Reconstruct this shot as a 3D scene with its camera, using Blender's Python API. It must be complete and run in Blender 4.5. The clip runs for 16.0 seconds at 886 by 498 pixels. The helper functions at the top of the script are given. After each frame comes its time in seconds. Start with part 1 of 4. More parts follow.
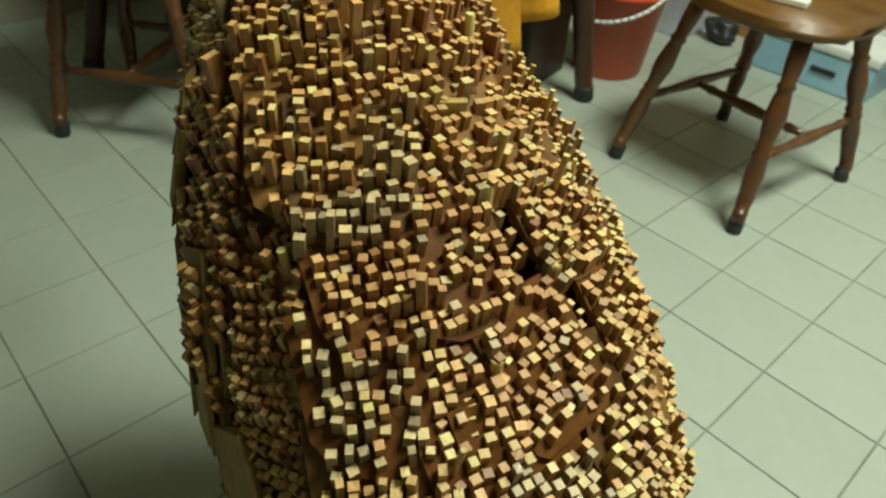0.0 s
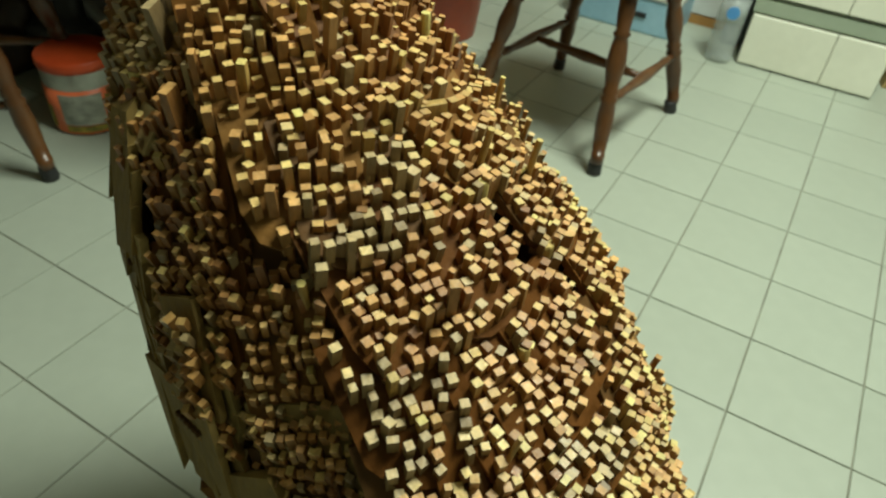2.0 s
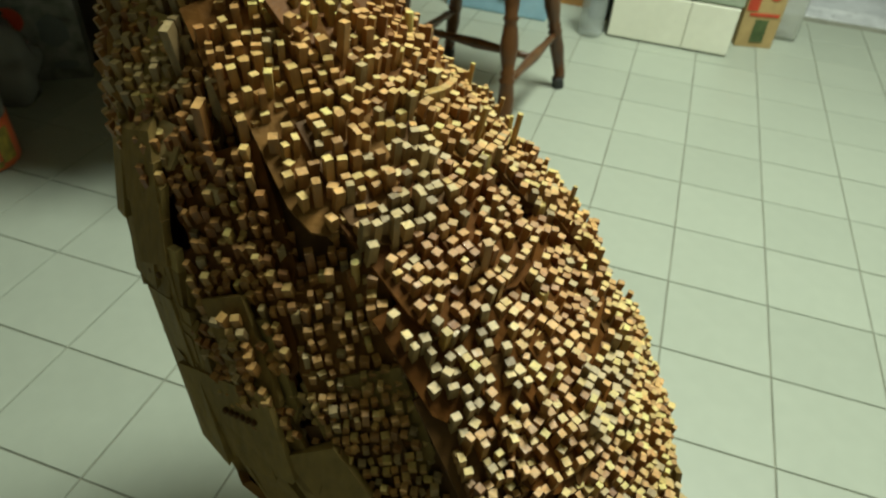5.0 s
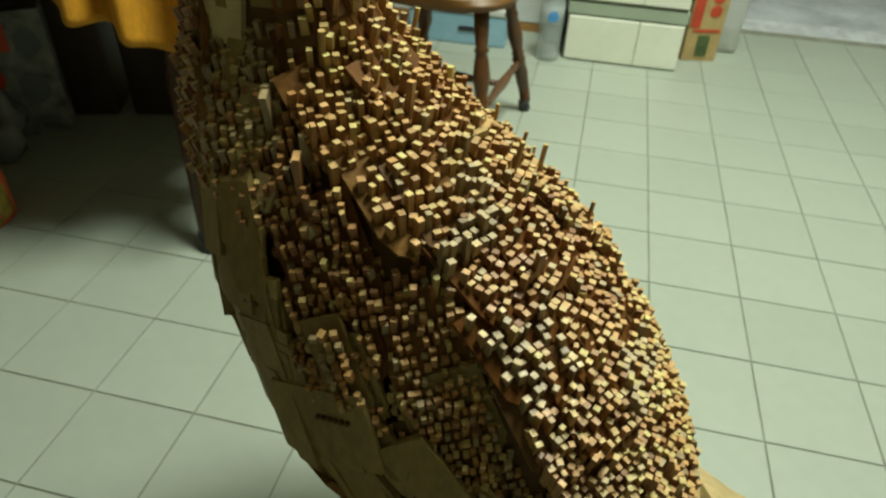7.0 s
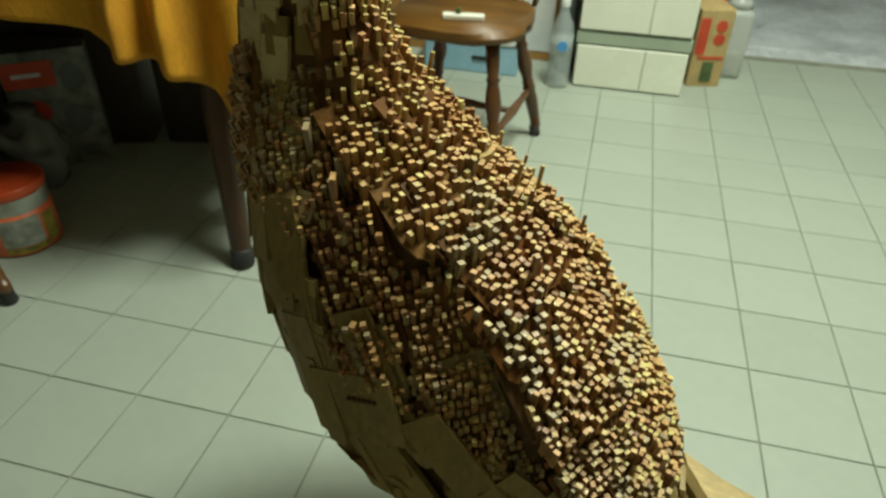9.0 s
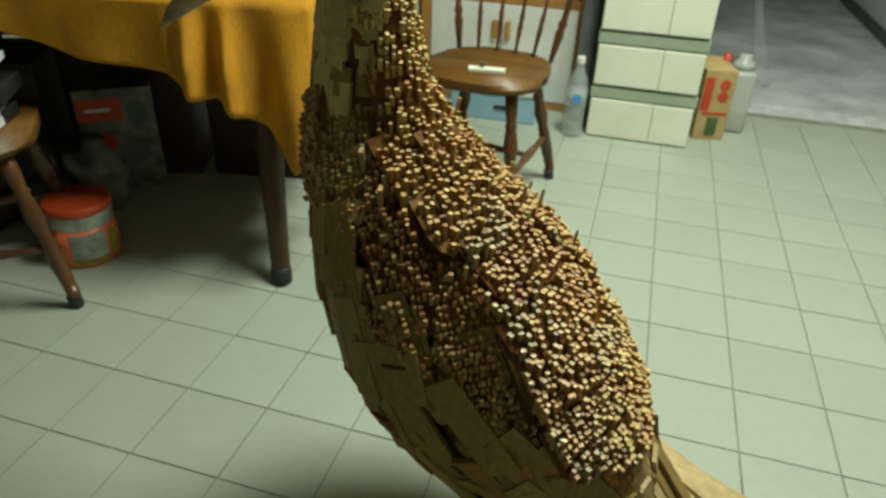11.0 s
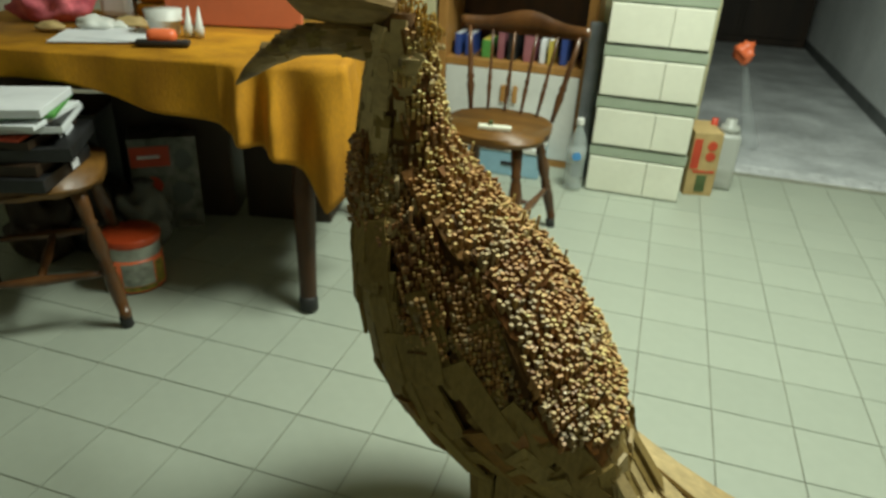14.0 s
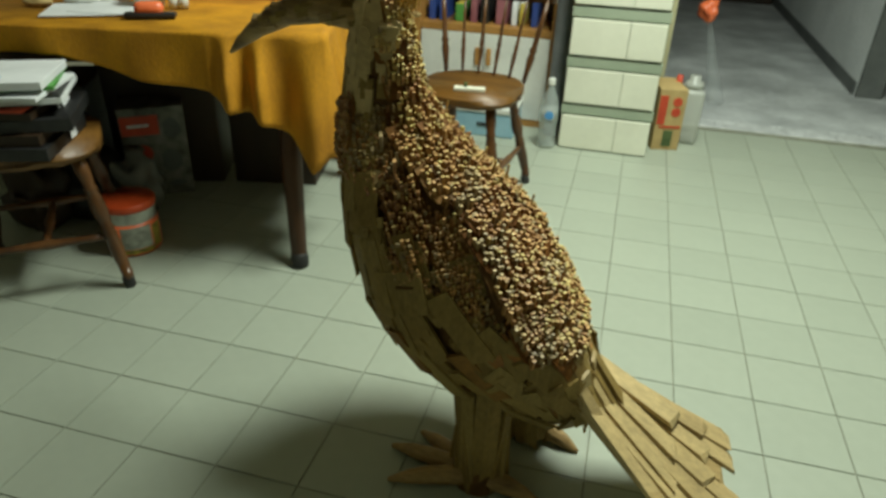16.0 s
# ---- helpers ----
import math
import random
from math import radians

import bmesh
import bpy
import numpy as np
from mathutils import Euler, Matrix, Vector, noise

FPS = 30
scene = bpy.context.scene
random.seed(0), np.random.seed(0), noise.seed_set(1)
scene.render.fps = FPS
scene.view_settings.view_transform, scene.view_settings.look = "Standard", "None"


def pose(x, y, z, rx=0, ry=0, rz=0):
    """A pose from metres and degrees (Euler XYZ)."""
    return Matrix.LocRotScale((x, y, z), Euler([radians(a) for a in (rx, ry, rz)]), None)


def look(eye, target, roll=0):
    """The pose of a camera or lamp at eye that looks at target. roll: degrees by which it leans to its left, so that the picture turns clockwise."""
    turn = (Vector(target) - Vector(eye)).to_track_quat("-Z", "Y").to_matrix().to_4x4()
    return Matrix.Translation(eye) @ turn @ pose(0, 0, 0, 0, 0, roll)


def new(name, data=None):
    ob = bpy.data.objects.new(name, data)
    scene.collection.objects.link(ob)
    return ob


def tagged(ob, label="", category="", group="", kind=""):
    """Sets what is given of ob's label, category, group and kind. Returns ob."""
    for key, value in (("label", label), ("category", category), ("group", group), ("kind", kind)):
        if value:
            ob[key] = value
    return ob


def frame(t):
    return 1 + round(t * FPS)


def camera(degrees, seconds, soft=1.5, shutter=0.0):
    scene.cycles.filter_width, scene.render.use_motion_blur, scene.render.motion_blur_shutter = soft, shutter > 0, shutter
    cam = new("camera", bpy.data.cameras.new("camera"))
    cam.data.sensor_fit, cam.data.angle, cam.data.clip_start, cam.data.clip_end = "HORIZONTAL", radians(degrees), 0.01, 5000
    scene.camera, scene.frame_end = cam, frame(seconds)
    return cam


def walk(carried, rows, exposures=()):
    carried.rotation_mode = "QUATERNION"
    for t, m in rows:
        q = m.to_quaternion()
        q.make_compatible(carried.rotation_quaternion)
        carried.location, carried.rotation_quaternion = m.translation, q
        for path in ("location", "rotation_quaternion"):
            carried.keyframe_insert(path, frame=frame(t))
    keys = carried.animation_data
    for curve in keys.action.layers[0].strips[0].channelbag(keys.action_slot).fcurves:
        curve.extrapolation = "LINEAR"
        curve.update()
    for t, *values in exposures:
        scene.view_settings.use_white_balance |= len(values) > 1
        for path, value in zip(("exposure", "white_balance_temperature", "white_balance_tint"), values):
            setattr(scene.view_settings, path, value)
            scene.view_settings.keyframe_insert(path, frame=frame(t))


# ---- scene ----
cam = camera(66.0, 16.0, 2.3)
cam.data.dof.use_dof, cam.data.dof.focus_distance, cam.data.dof.aperture_fstop = True, 0.50, 11.0
PATH = [
    (0, (0.785, -0.028, 0.911), (-0.323, 1.076, -0.336), 4.3),
    (0.5, (0.764, -0.04, 0.921), (-0.223, 1.144, -0.354), 4.7),
    (1, (0.751, -0.045, 0.926), (-0.138, 1.197, -0.365), 5.2),
    (1.5, (0.72, -0.073, 0.922), (-0.049, 1.237, -0.379), 4.7),
    (2, (0.697, -0.088, 0.925), (-0.015, 1.265, -0.365), 5.2),
    (2.5, (0.683, -0.112, 0.929), (0.039, 1.283, -0.351), 5.1),
    (3, (0.67, -0.133, 0.935), (0.081, 1.289, -0.342), 4.8),
    (3.2, (0.666, -0.143, 0.949), (0.101, 1.268, -0.351), 3.7),
    (5.3, (0.625, -0.191, 0.94), (0.224, 1.297, -0.335), 3.8),
    (5.5, (0.604, -0.204, 0.948), (0.216, 1.281, -0.334), 3.1),
    (6, (0.586, -0.224, 0.961), (0.212, 1.284, -0.298), 3.3),
    (6.5, (0.587, -0.244, 0.978), (0.235, 1.29, -0.255), 2.6),
    (7, (0.582, -0.273, 0.992), (0.259, 1.28, -0.226), 2.5),
    (7.5, (0.58, -0.299, 1.004), (0.266, 1.262, -0.207), 2.8),
    (8, (0.582, -0.321, 1.015), (0.286, 1.254, -0.181), 3.1),
    (8.5, (0.586, -0.339, 1.021), (0.261, 1.23, -0.176), 2.7),
    (9, (0.607, -0.366, 1.042), (0.226, 1.216, -0.121), 1.2),
    (9.5, (0.631, -0.42, 1.062), (0.218, 1.178, -0.067), 0.5),
    (10, (0.644, -0.478, 1.082), (0.188, 1.135, -0.008), 0.9),
    (10.2, (0.653, -0.495, 1.088), (0.178, 1.125, 0.016), 1.6),
    (12.3, (0.635, -0.623, 1.124), (0.227, 1.044, 0.097), 3.3),
    (12.5, (0.631, -0.634, 1.129), (0.213, 1.046, 0.129), 3.4),
    (13, (0.647, -0.682, 1.138), (0.122, 0.99, 0.174), 2.5),
    (13.5, (0.684, -0.739, 1.143), (0.177, 0.961, 0.22), 2.9),
    (14, (0.704, -0.784, 1.152), (0.202, 0.932, 0.256), 2.9),
    (14.5, (0.726, -0.827, 1.163), (0.217, 0.886, 0.264), 1.8),
    (15, (0.732, -0.876, 1.168), (0.25, 0.843, 0.266), 1.9),
    (15.5, (0.734, -0.912, 1.167), (0.276, 0.765, 0.178), 2.0),
    (16, (0.747, -0.928, 1.187), (0.313, 0.76, 0.206), 2.0),
]
walk(cam, [(t, look(eye, target, roll)) for t, eye, target, roll in PATH])

# ---------- light ----------
world = bpy.data.worlds.new("room_world")
scene.world = world
world.use_nodes = True
world.node_tree.nodes["Background"].inputs[0].default_value = (0.8, 0.9, 1.0, 1)
world.node_tree.nodes["Background"].inputs[1].default_value = 0.05


def area_lamp(name, eye, sx, sy, watts, color):
    lamp = bpy.data.lights.new(name, "AREA")
    lamp.shape, lamp.size, lamp.size_y, lamp.energy, lamp.color = "RECTANGLE", sx, sy, watts, color
    ob = new(name, lamp)
    ob.matrix_world = pose(*eye)
    return ob


area_lamp("tube_light", (1.05, 1.20, 2.82), 0.62, 1.00, 108, (0.87, 0.965, 0.83))
scene.view_settings.exposure = 0.0


# ---------- materials ----------
def srgb(r, g, b):
    return tuple(((c / 255) / 12.92 if c / 255 < 0.04045 else ((c / 255 + 0.055) / 1.055) ** 2.4) for c in (r, g, b))


def material(name, colors, rough=0.5, scale=8.0, stretch=(1, 1, 1), bump=0.1, bump_scale=40.0, metal=0.0, spread="", coat=0.0, fleck=0.25, trans=0.0):
    """colors: two or more linear base colours, mixed by noise, and by a random value for each piece where spread is 'object' or 'island'."""
    m = bpy.data.materials.new(name)
    m.use_nodes = True
    nt = m.node_tree
    n, l = nt.nodes, nt.links
    bsdf = n["Principled BSDF"]
    bsdf.inputs["Metallic"].default_value = metal
    bsdf.inputs["Coat Weight"].default_value = coat
    bsdf.inputs["Transmission Weight"].default_value = trans
    co = n.new("ShaderNodeTexCoord")
    mp = n.new("ShaderNodeMapping")
    mp.inputs["Scale"].default_value = stretch
    l.new(co.outputs["Object"], mp.inputs["Vector"])
    big = n.new("ShaderNodeTexNoise")
    big.inputs["Scale"].default_value, big.inputs["Detail"].default_value = scale, 5
    l.new(mp.outputs[0], big.inputs["Vector"])
    fine = n.new("ShaderNodeTexNoise")
    fine.inputs["Scale"].default_value, fine.inputs["Detail"].default_value = bump_scale, 4
    l.new(mp.outputs[0], fine.inputs["Vector"])
    ramp = n.new("ShaderNodeValToRGB")
    els = ramp.color_ramp.elements
    while len(els) < len(colors):
        els.new(0.5)
    for i, c in enumerate(colors):
        els[i].position = (0.0 if spread else 0.28) + i / max(1, len(colors) - 1) * (1.0 if spread else 0.44)
        els[i].color = (*c, 1)
    if spread == "object":
        src = n.new("ShaderNodeObjectInfo").outputs["Random"]
    elif spread == "island":
        src = n.new("ShaderNodeNewGeometry").outputs["Random Per Island"]
    else:
        src = big.outputs["Fac"]
    l.new(src, ramp.inputs["Fac"])
    mix = n.new("ShaderNodeMix")
    mix.data_type, mix.blend_type = "RGBA", "MULTIPLY"
    mix.inputs["Factor"].default_value = 1.0
    shade = n.new("ShaderNodeMapRange")
    shade.inputs["From Min"].default_value, shade.inputs["From Max"].default_value = 0.3, 0.7
    shade.inputs["To Min"].default_value, shade.inputs["To Max"].default_value = 1 - fleck, 1 + fleck * 0.4
    blend = n.new("ShaderNodeMath")
    blend.operation = "ADD"
    half = n.new("ShaderNodeMath")
    half.operation = "MULTIPLY"
    half.inputs[1].default_value = 0.5
    l.new(big.outputs["Fac"], blend.inputs[0])
    l.new(fine.outputs["Fac"], blend.inputs[1])
    l.new(blend.outputs[0], half.inputs[0])
    l.new(half.outputs[0], shade.inputs["Value"])
    l.new(ramp.outputs["Color"], mix.inputs["A"])
    l.new(shade.outputs[0], mix.inputs["B"])
    l.new(mix.outputs["Result"], bsdf.inputs["Base Color"])
    rr = n.new("ShaderNodeMapRange")
    rr.inputs["To Min"].default_value, rr.inputs["To Max"].default_value = max(0.02, rough - 0.1), min(1, rough + 0.1)
    l.new(fine.outputs["Fac"], rr.inputs["Value"])
    l.new(rr.outputs[0], bsdf.inputs["Roughness"])
    if bump:
        bp = n.new("ShaderNodeBump")
        bp.inputs["Strength"].default_value, bp.inputs["Distance"].default_value = bump, 0.004
        l.new(fine.outputs["Fac"], bp.inputs["Height"])
        l.new(bp.outputs[0], bsdf.inputs["Normal"])
    return m


def glassy(name, color, rough=0.12, alpha=0.34):
    m = bpy.data.materials.new(name)
    m.use_nodes = True
    b = m.node_tree.nodes["Principled BSDF"]
    b.inputs["Base Color"].default_value = (*color, 1)
    b.inputs["Roughness"].default_value, b.inputs["Alpha"].default_value, b.inputs["IOR"].default_value = rough, alpha, 1.45
    return m


TAN = [(0.22, 0.095, 0.022), (0.36, 0.19, 0.060), (0.29, 0.135, 0.036), (0.39, 0.225, 0.078), (0.32, 0.155, 0.044)]
REDDISH = [(0.20, 0.075, 0.018), (0.31, 0.15, 0.042), (0.25, 0.10, 0.026), (0.35, 0.20, 0.066)]
GREYED = [(0.19, 0.125, 0.058), (0.29, 0.205, 0.10), (0.24, 0.17, 0.085), (0.34, 0.22, 0.09)]
STRAW = [(0.38, 0.24, 0.07), (0.46, 0.31, 0.10), (0.32, 0.19, 0.055)]


def lit_tones(colors):
    """Cut ends of the same woods, dark to pale, overhead light painted in."""
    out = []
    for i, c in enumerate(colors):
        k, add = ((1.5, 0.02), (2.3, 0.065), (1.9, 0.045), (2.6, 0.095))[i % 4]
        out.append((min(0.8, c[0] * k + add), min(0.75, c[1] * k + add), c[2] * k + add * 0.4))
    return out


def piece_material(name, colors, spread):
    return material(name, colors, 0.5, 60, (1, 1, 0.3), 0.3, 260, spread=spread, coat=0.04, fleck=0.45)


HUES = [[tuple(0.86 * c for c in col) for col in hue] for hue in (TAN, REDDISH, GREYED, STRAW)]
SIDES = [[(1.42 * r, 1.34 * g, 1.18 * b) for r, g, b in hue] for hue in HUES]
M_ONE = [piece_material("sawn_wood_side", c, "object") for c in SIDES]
M_ONE_END = [piece_material("lit_tone_wood", lit_tones(c), "object") for c in HUES]
M_MANY = [piece_material("sawn_wood_sides", c, "island") for c in SIDES] + [piece_material("lit_tone_woods", lit_tones(c), "island") for c in HUES]
M_PLANK = material("driftwood_plates", [(0.20, 0.125, 0.035), (0.31, 0.215, 0.072), (0.25, 0.16, 0.048), (0.37, 0.27, 0.098)], 0.6, 14, (1, 1, 0.5), 0.4, 120, spread="island", fleck=0.4)
M_TAIL = material("pale_tail_wood", [(0.42, 0.29, 0.12), (0.58, 0.43, 0.20), (0.50, 0.36, 0.16)], 0.6, 18, (0.4, 1, 1), 0.4, 110, spread="island", fleck=0.35)
M_CORE = material("brown_glued_base", [(0.09, 0.042, 0.013), (0.17, 0.085, 0.027)], 0.6, 20, bump=0.4, bump_scale=90)
M_TILE = material("pale_ceramic_tile", [(0.372, 0.408, 0.332), (0.398, 0.435, 0.355), (0.385, 0.421, 0.343)], 0.45, 3, bump=0.03, bump_scale=30, spread="object", fleck=0.07)
M_TILES = material("pale_ceramic_tiles", [(0.372, 0.408, 0.332), (0.398, 0.435, 0.355), (0.385, 0.421, 0.343)], 0.45, 3, bump=0.03, bump_scale=30, spread="island", fleck=0.07)
M_GROUT = material("grey_grout", [(0.19, 0.19, 0.145), (0.30, 0.31, 0.24)], 0.9, 9, bump=0.3)
M_CHAIR = material("dark_stained_wood", [(0.06, 0.023, 0.007), (0.13, 0.053, 0.015)], 0.33, 14, (1, 1, 0.25), 0.12, 90, coat=0.12)
M_SEAT = material("worn_chair_seat", [(0.10, 0.042, 0.006), (0.24, 0.110, 0.017)], 0.48, 9, (0.3, 1, 1), 0.15, 70, coat=0.06)
M_RUBBER = material("black_rubber", [(0.012, 0.012, 0.012), (0.03, 0.03, 0.028)], 0.6, 30)
M_CLOTH = material("mustard_tablecloth", [(0.46, 0.19, 0.003), (0.64, 0.295, 0.007)], 0.85, 9, (1, 1, 0.35), 0.35, 190, fleck=0.32)
M_TABLE = material("dark_table_wood", [(0.045, 0.018, 0.006), (0.085, 0.034, 0.011)], 0.4, 12, (1, 1, 0.3), 0.15, 80)
# tone of the added, unseen walls, set by how much light they bounce
M_WALL = material("added_wall_tone", [(0.28, 0.265, 0.20), (0.35, 0.33, 0.25)], 0.8, 2, bump=0.1, fleck=0.1)
M_GREY = material("grey_wall_paint", [(0.68, 0.71, 0.71), (0.78, 0.80, 0.80)], 0.8, 2, bump=0.1, fleck=0.15)
M_CEIL = material("white_ceiling", [(0.50, 0.50, 0.475), (0.57, 0.57, 0.545)], 0.9, 2, bump=0.05, fleck=0.05)
M_CEMENT = material("grey_cement", [(0.44, 0.46, 0.465), (0.72, 0.745, 0.75)], 0.42, 3, bump=0.15, bump_scale=25, fleck=0.3)
M_MARBLE = material("white_marble", [(0.52, 0.54, 0.54), (0.80, 0.82, 0.82)], 0.3, 11, bump=0.03, fleck=0.2)
M_CREAM = material("cream_plastic", [(0.80, 0.80, 0.66), (0.85, 0.85, 0.71)], 0.35, 4, bump=0.02, fleck=0.06)
M_SAGE = material("sage_plastic", [(0.34, 0.40, 0.30), (0.40, 0.46, 0.35)], 0.4, 4, bump=0.03, fleck=0.1)
M_CARTON = material("yellow_carton", [(0.43, 0.30, 0.12), (0.53, 0.38, 0.165)], 0.75, 8, bump=0.08, fleck=0.2)
M_RED = material("red_print", [(0.52, 0.05, 0.02), (0.62, 0.08, 0.03)], 0.5, 9, fleck=0.2)
M_REDPL = material("red_plastic", [(0.50, 0.06, 0.015), (0.60, 0.085, 0.02)], 0.35, 5, bump=0.03, fleck=0.15)
M_ORANGE = material("orange_plastic", [(0.87, 0.17, 0.06), (0.92, 0.22, 0.08)], 0.4, 9, fleck=0.1)
M_GREEN = material("dark_green_print", [(0.06, 0.10, 0.03), (0.10, 0.14, 0.05)], 0.6, 30, fleck=0.3)
M_WHITE = material("white_plastic", [(0.66, 0.67, 0.62), (0.74, 0.75, 0.70)], 0.45, 6, bump=0.04, fleck=0.08)
M_PAPER = material("white_paper", [(0.66, 0.68, 0.70), (0.76, 0.78, 0.80)], 0.8, 8, bump=0.05, fleck=0.08)
M_BLUE = material("light_blue_plastic", [(0.24, 0.44, 0.56), (0.32, 0.52, 0.63)], 0.35, 5, bump=0.03, fleck=0.1)
M_DEEP = material("blue_print", [(0.03, 0.06, 0.24), (0.045, 0.09, 0.32)], 0.4, 9, fleck=0.1)
M_SKY = material("sky_blue_print", [(0.07, 0.28, 0.62), (0.12, 0.36, 0.70)], 0.4, 9, fleck=0.1)
M_LIME = material("green_cover", [(0.07, 0.26, 0.05), (0.10, 0.33, 0.07)], 0.5, 9, fleck=0.1)
M_YELLOW = material("yellow_cover", [(0.52, 0.41, 0.07), (0.60, 0.48, 0.10)], 0.5, 9, fleck=0.1)
M_PINK = material("pink_cloth", [(0.55, 0.09, 0.13), (0.70, 0.18, 0.21)], 0.9, 20, bump=0.5, bump_scale=60, fleck=0.35)
M_SALMON = material("salmon_board", [(0.62, 0.17, 0.08), (0.70, 0.21, 0.10)], 0.7, 4, fleck=0.1)
M_BLACK = material("black_plastic", [(0.012, 0.012, 0.012), (0.03, 0.03, 0.03)], 0.45, 20)
M_OAK = material("honey_oak", [(0.36, 0.17, 0.04), (0.46, 0.24, 0.07)], 0.4, 8, (1, 1, 0.2), 0.1, 60)
M_MAUVE = material("mauve_cover", [(0.25, 0.08, 0.10), (0.34, 0.13, 0.15)], 0.6, 9, fleck=0.15)
M_TIN = material("worn_tin", [(0.45, 0.46, 0.42), (0.60, 0.60, 0.55)], 0.35, 12, metal=0.8, fleck=0.3)
M_CLEAR = glassy("clear_plastic", (0.62, 0.68, 0.66))
M_FILM = glassy("clear_film", (0.55, 0.60, 0.60), 0.1, 0.13)
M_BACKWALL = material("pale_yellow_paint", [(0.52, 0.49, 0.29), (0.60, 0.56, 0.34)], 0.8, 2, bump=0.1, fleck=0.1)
M_SMOKE = glassy("smoky_plastic", (0.22, 0.225, 0.21), 0.25, 0.8)
M_MILKY = glassy("milky_plastic", (0.60, 0.62, 0.56), 0.3, 0.6)
M_GOLD = material("brass_loops", [(0.50, 0.28, 0.05), (0.65, 0.42, 0.10)], 0.3, 40, metal=0.7, fleck=0.3)
M_AMBER = material("amber_slats", [(0.30, 0.11, 0.012), (0.42, 0.18, 0.022)], 0.5, 24, bump=0.3, bump_scale=90, fleck=0.3)


M_BILL = material("brown_bill_wood", [(0.20, 0.112, 0.036), (0.42, 0.27, 0.10), (0.28, 0.168, 0.056)], 0.55, 26, (0.35, 1, 1), 0.4, 110, fleck=0.4)
M_JAMB = material("dark_grey_paint", [(0.10, 0.11, 0.105), (0.14, 0.15, 0.145)], 0.6, 6, bump=0.08, fleck=0.2)
# dark wood colour, also painted on where the next room is only unlit
M_DARK = material("near_black_wood_and_shade", [(0.02, 0.011, 0.005), (0.045, 0.024, 0.010)], 0.5, 6, (1, 1, 0.2), 0.1, 50)


# ---------- mesh helpers ----------
def link(name, bm, mat, parent=None, label="", smooth=False):
    me = bpy.data.meshes.new(name)
    bmesh.ops.recalc_face_normals(bm, faces=bm.faces)
    bm.to_mesh(me)
    bm.free()
    for m in (mat if isinstance(mat, (list, tuple)) else [mat]):
        me.materials.append(m)
    if smooth:
        for p in me.polygons:
            p.use_smooth = True
    ob = new(name, me)
    if parent:
        ob.parent = parent
    if label:
        ob["label"] = label
    return ob


def part(name, bm, mat, parent, label="", smooth=False):
    return link(name, bm, mat, parent, label, smooth)


def thing(name, m, label, category, group="", kind=""):
    ob = new(name)
    ob.matrix_basis = m
    return tagged(ob, label, category, group, kind)


def box(bm, x0, x1, y0, y1, z0, z1, bevel=0.0, m=None, mat=0):
    r = bmesh.ops.create_cube(bm, size=1)
    vs = r["verts"]
    for v in vs:
        v.co = Vector((x0 + (v.co.x + 0.5) * (x1 - x0), y0 + (v.co.y + 0.5) * (y1 - y0), z0 + (v.co.z + 0.5) * (z1 - z0)))
    if bevel:
        es = list({e for v in vs for e in v.link_edges})
        rb = bmesh.ops.bevel(bm, geom=es, offset=bevel, segments=2, affect="EDGES", profile=0.6)
        vs = list({v for f in rb["faces"] for v in f.verts} | {v for v in vs if v.is_valid})
    if m:
        for v in vs:
            v.co = m @ v.co
    if mat:
        for f in {f for v in vs for f in v.link_faces}:
            f.material_index = mat
    return vs


def lathe(bm, a, b, profile, n=14, mat=0):
    """A turned rod from a to b: profile holds (share of the length, radius)."""
    a, b = Vector(a), Vector(b)
    q = (b - a).to_track_quat("Z", "Y").to_matrix()
    rings = []
    for s, r in profile:
        c = a.lerp(b, s)
        rings.append([bm.verts.new(c + q @ Vector((r * math.cos(2 * math.pi * i / n), r * math.sin(2 * math.pi * i / n), 0))) for i in range(n)])
    for p, q2 in zip(rings, rings[1:]):
        for i in range(n):
            f = bm.faces.new((p[i], p[(i + 1) % n], q2[(i + 1) % n], q2[i]))
            f.material_index = mat
    for ring in (rings[0], rings[-1]):
        bm.faces.new(ring).material_index = mat


def loft(bm, rings, mat=0, cap=True):
    vs = [[bm.verts.new(p) for p in ring] for ring in rings]
    n = len(vs[0])
    for p, q in zip(vs, vs[1:]):
        for i in range(n):
            bm.faces.new((p[i], p[(i + 1) % n], q[(i + 1) % n], q[i])).material_index = mat
    if cap:
        bm.faces.new(vs[0]).material_index = mat
        bm.faces.new(vs[-1]).material_index = mat


def slab(bm, outline, z0, z1, bevel=0.0, m=None, mat=0):
    """A slab with a convex or gently waved outline of (x, y)."""
    lo = [bm.verts.new((x, y, z0)) for x, y in outline]
    hi = [bm.verts.new((x, y, z1)) for x, y in outline]
    n = len(lo)
    fs = [bm.faces.new(list(reversed(lo))), bm.faces.new(hi)]
    for i in range(n):
        fs.append(bm.faces.new((lo[i], lo[(i + 1) % n], hi[(i + 1) % n], hi[i])))
    for f in fs:
        f.material_index = mat
    vs = lo + hi
    if bevel:
        es = [e for f in fs[:2] for e in f.edges]
        rb = bmesh.ops.bevel(bm, geom=es, offset=bevel, segments=2, affect="EDGES")
        vs = list({v for f in rb["faces"] for v in f.verts} | {v for v in vs if v.is_valid})
    if m:
        for v in vs:
            v.co = m @ v.co


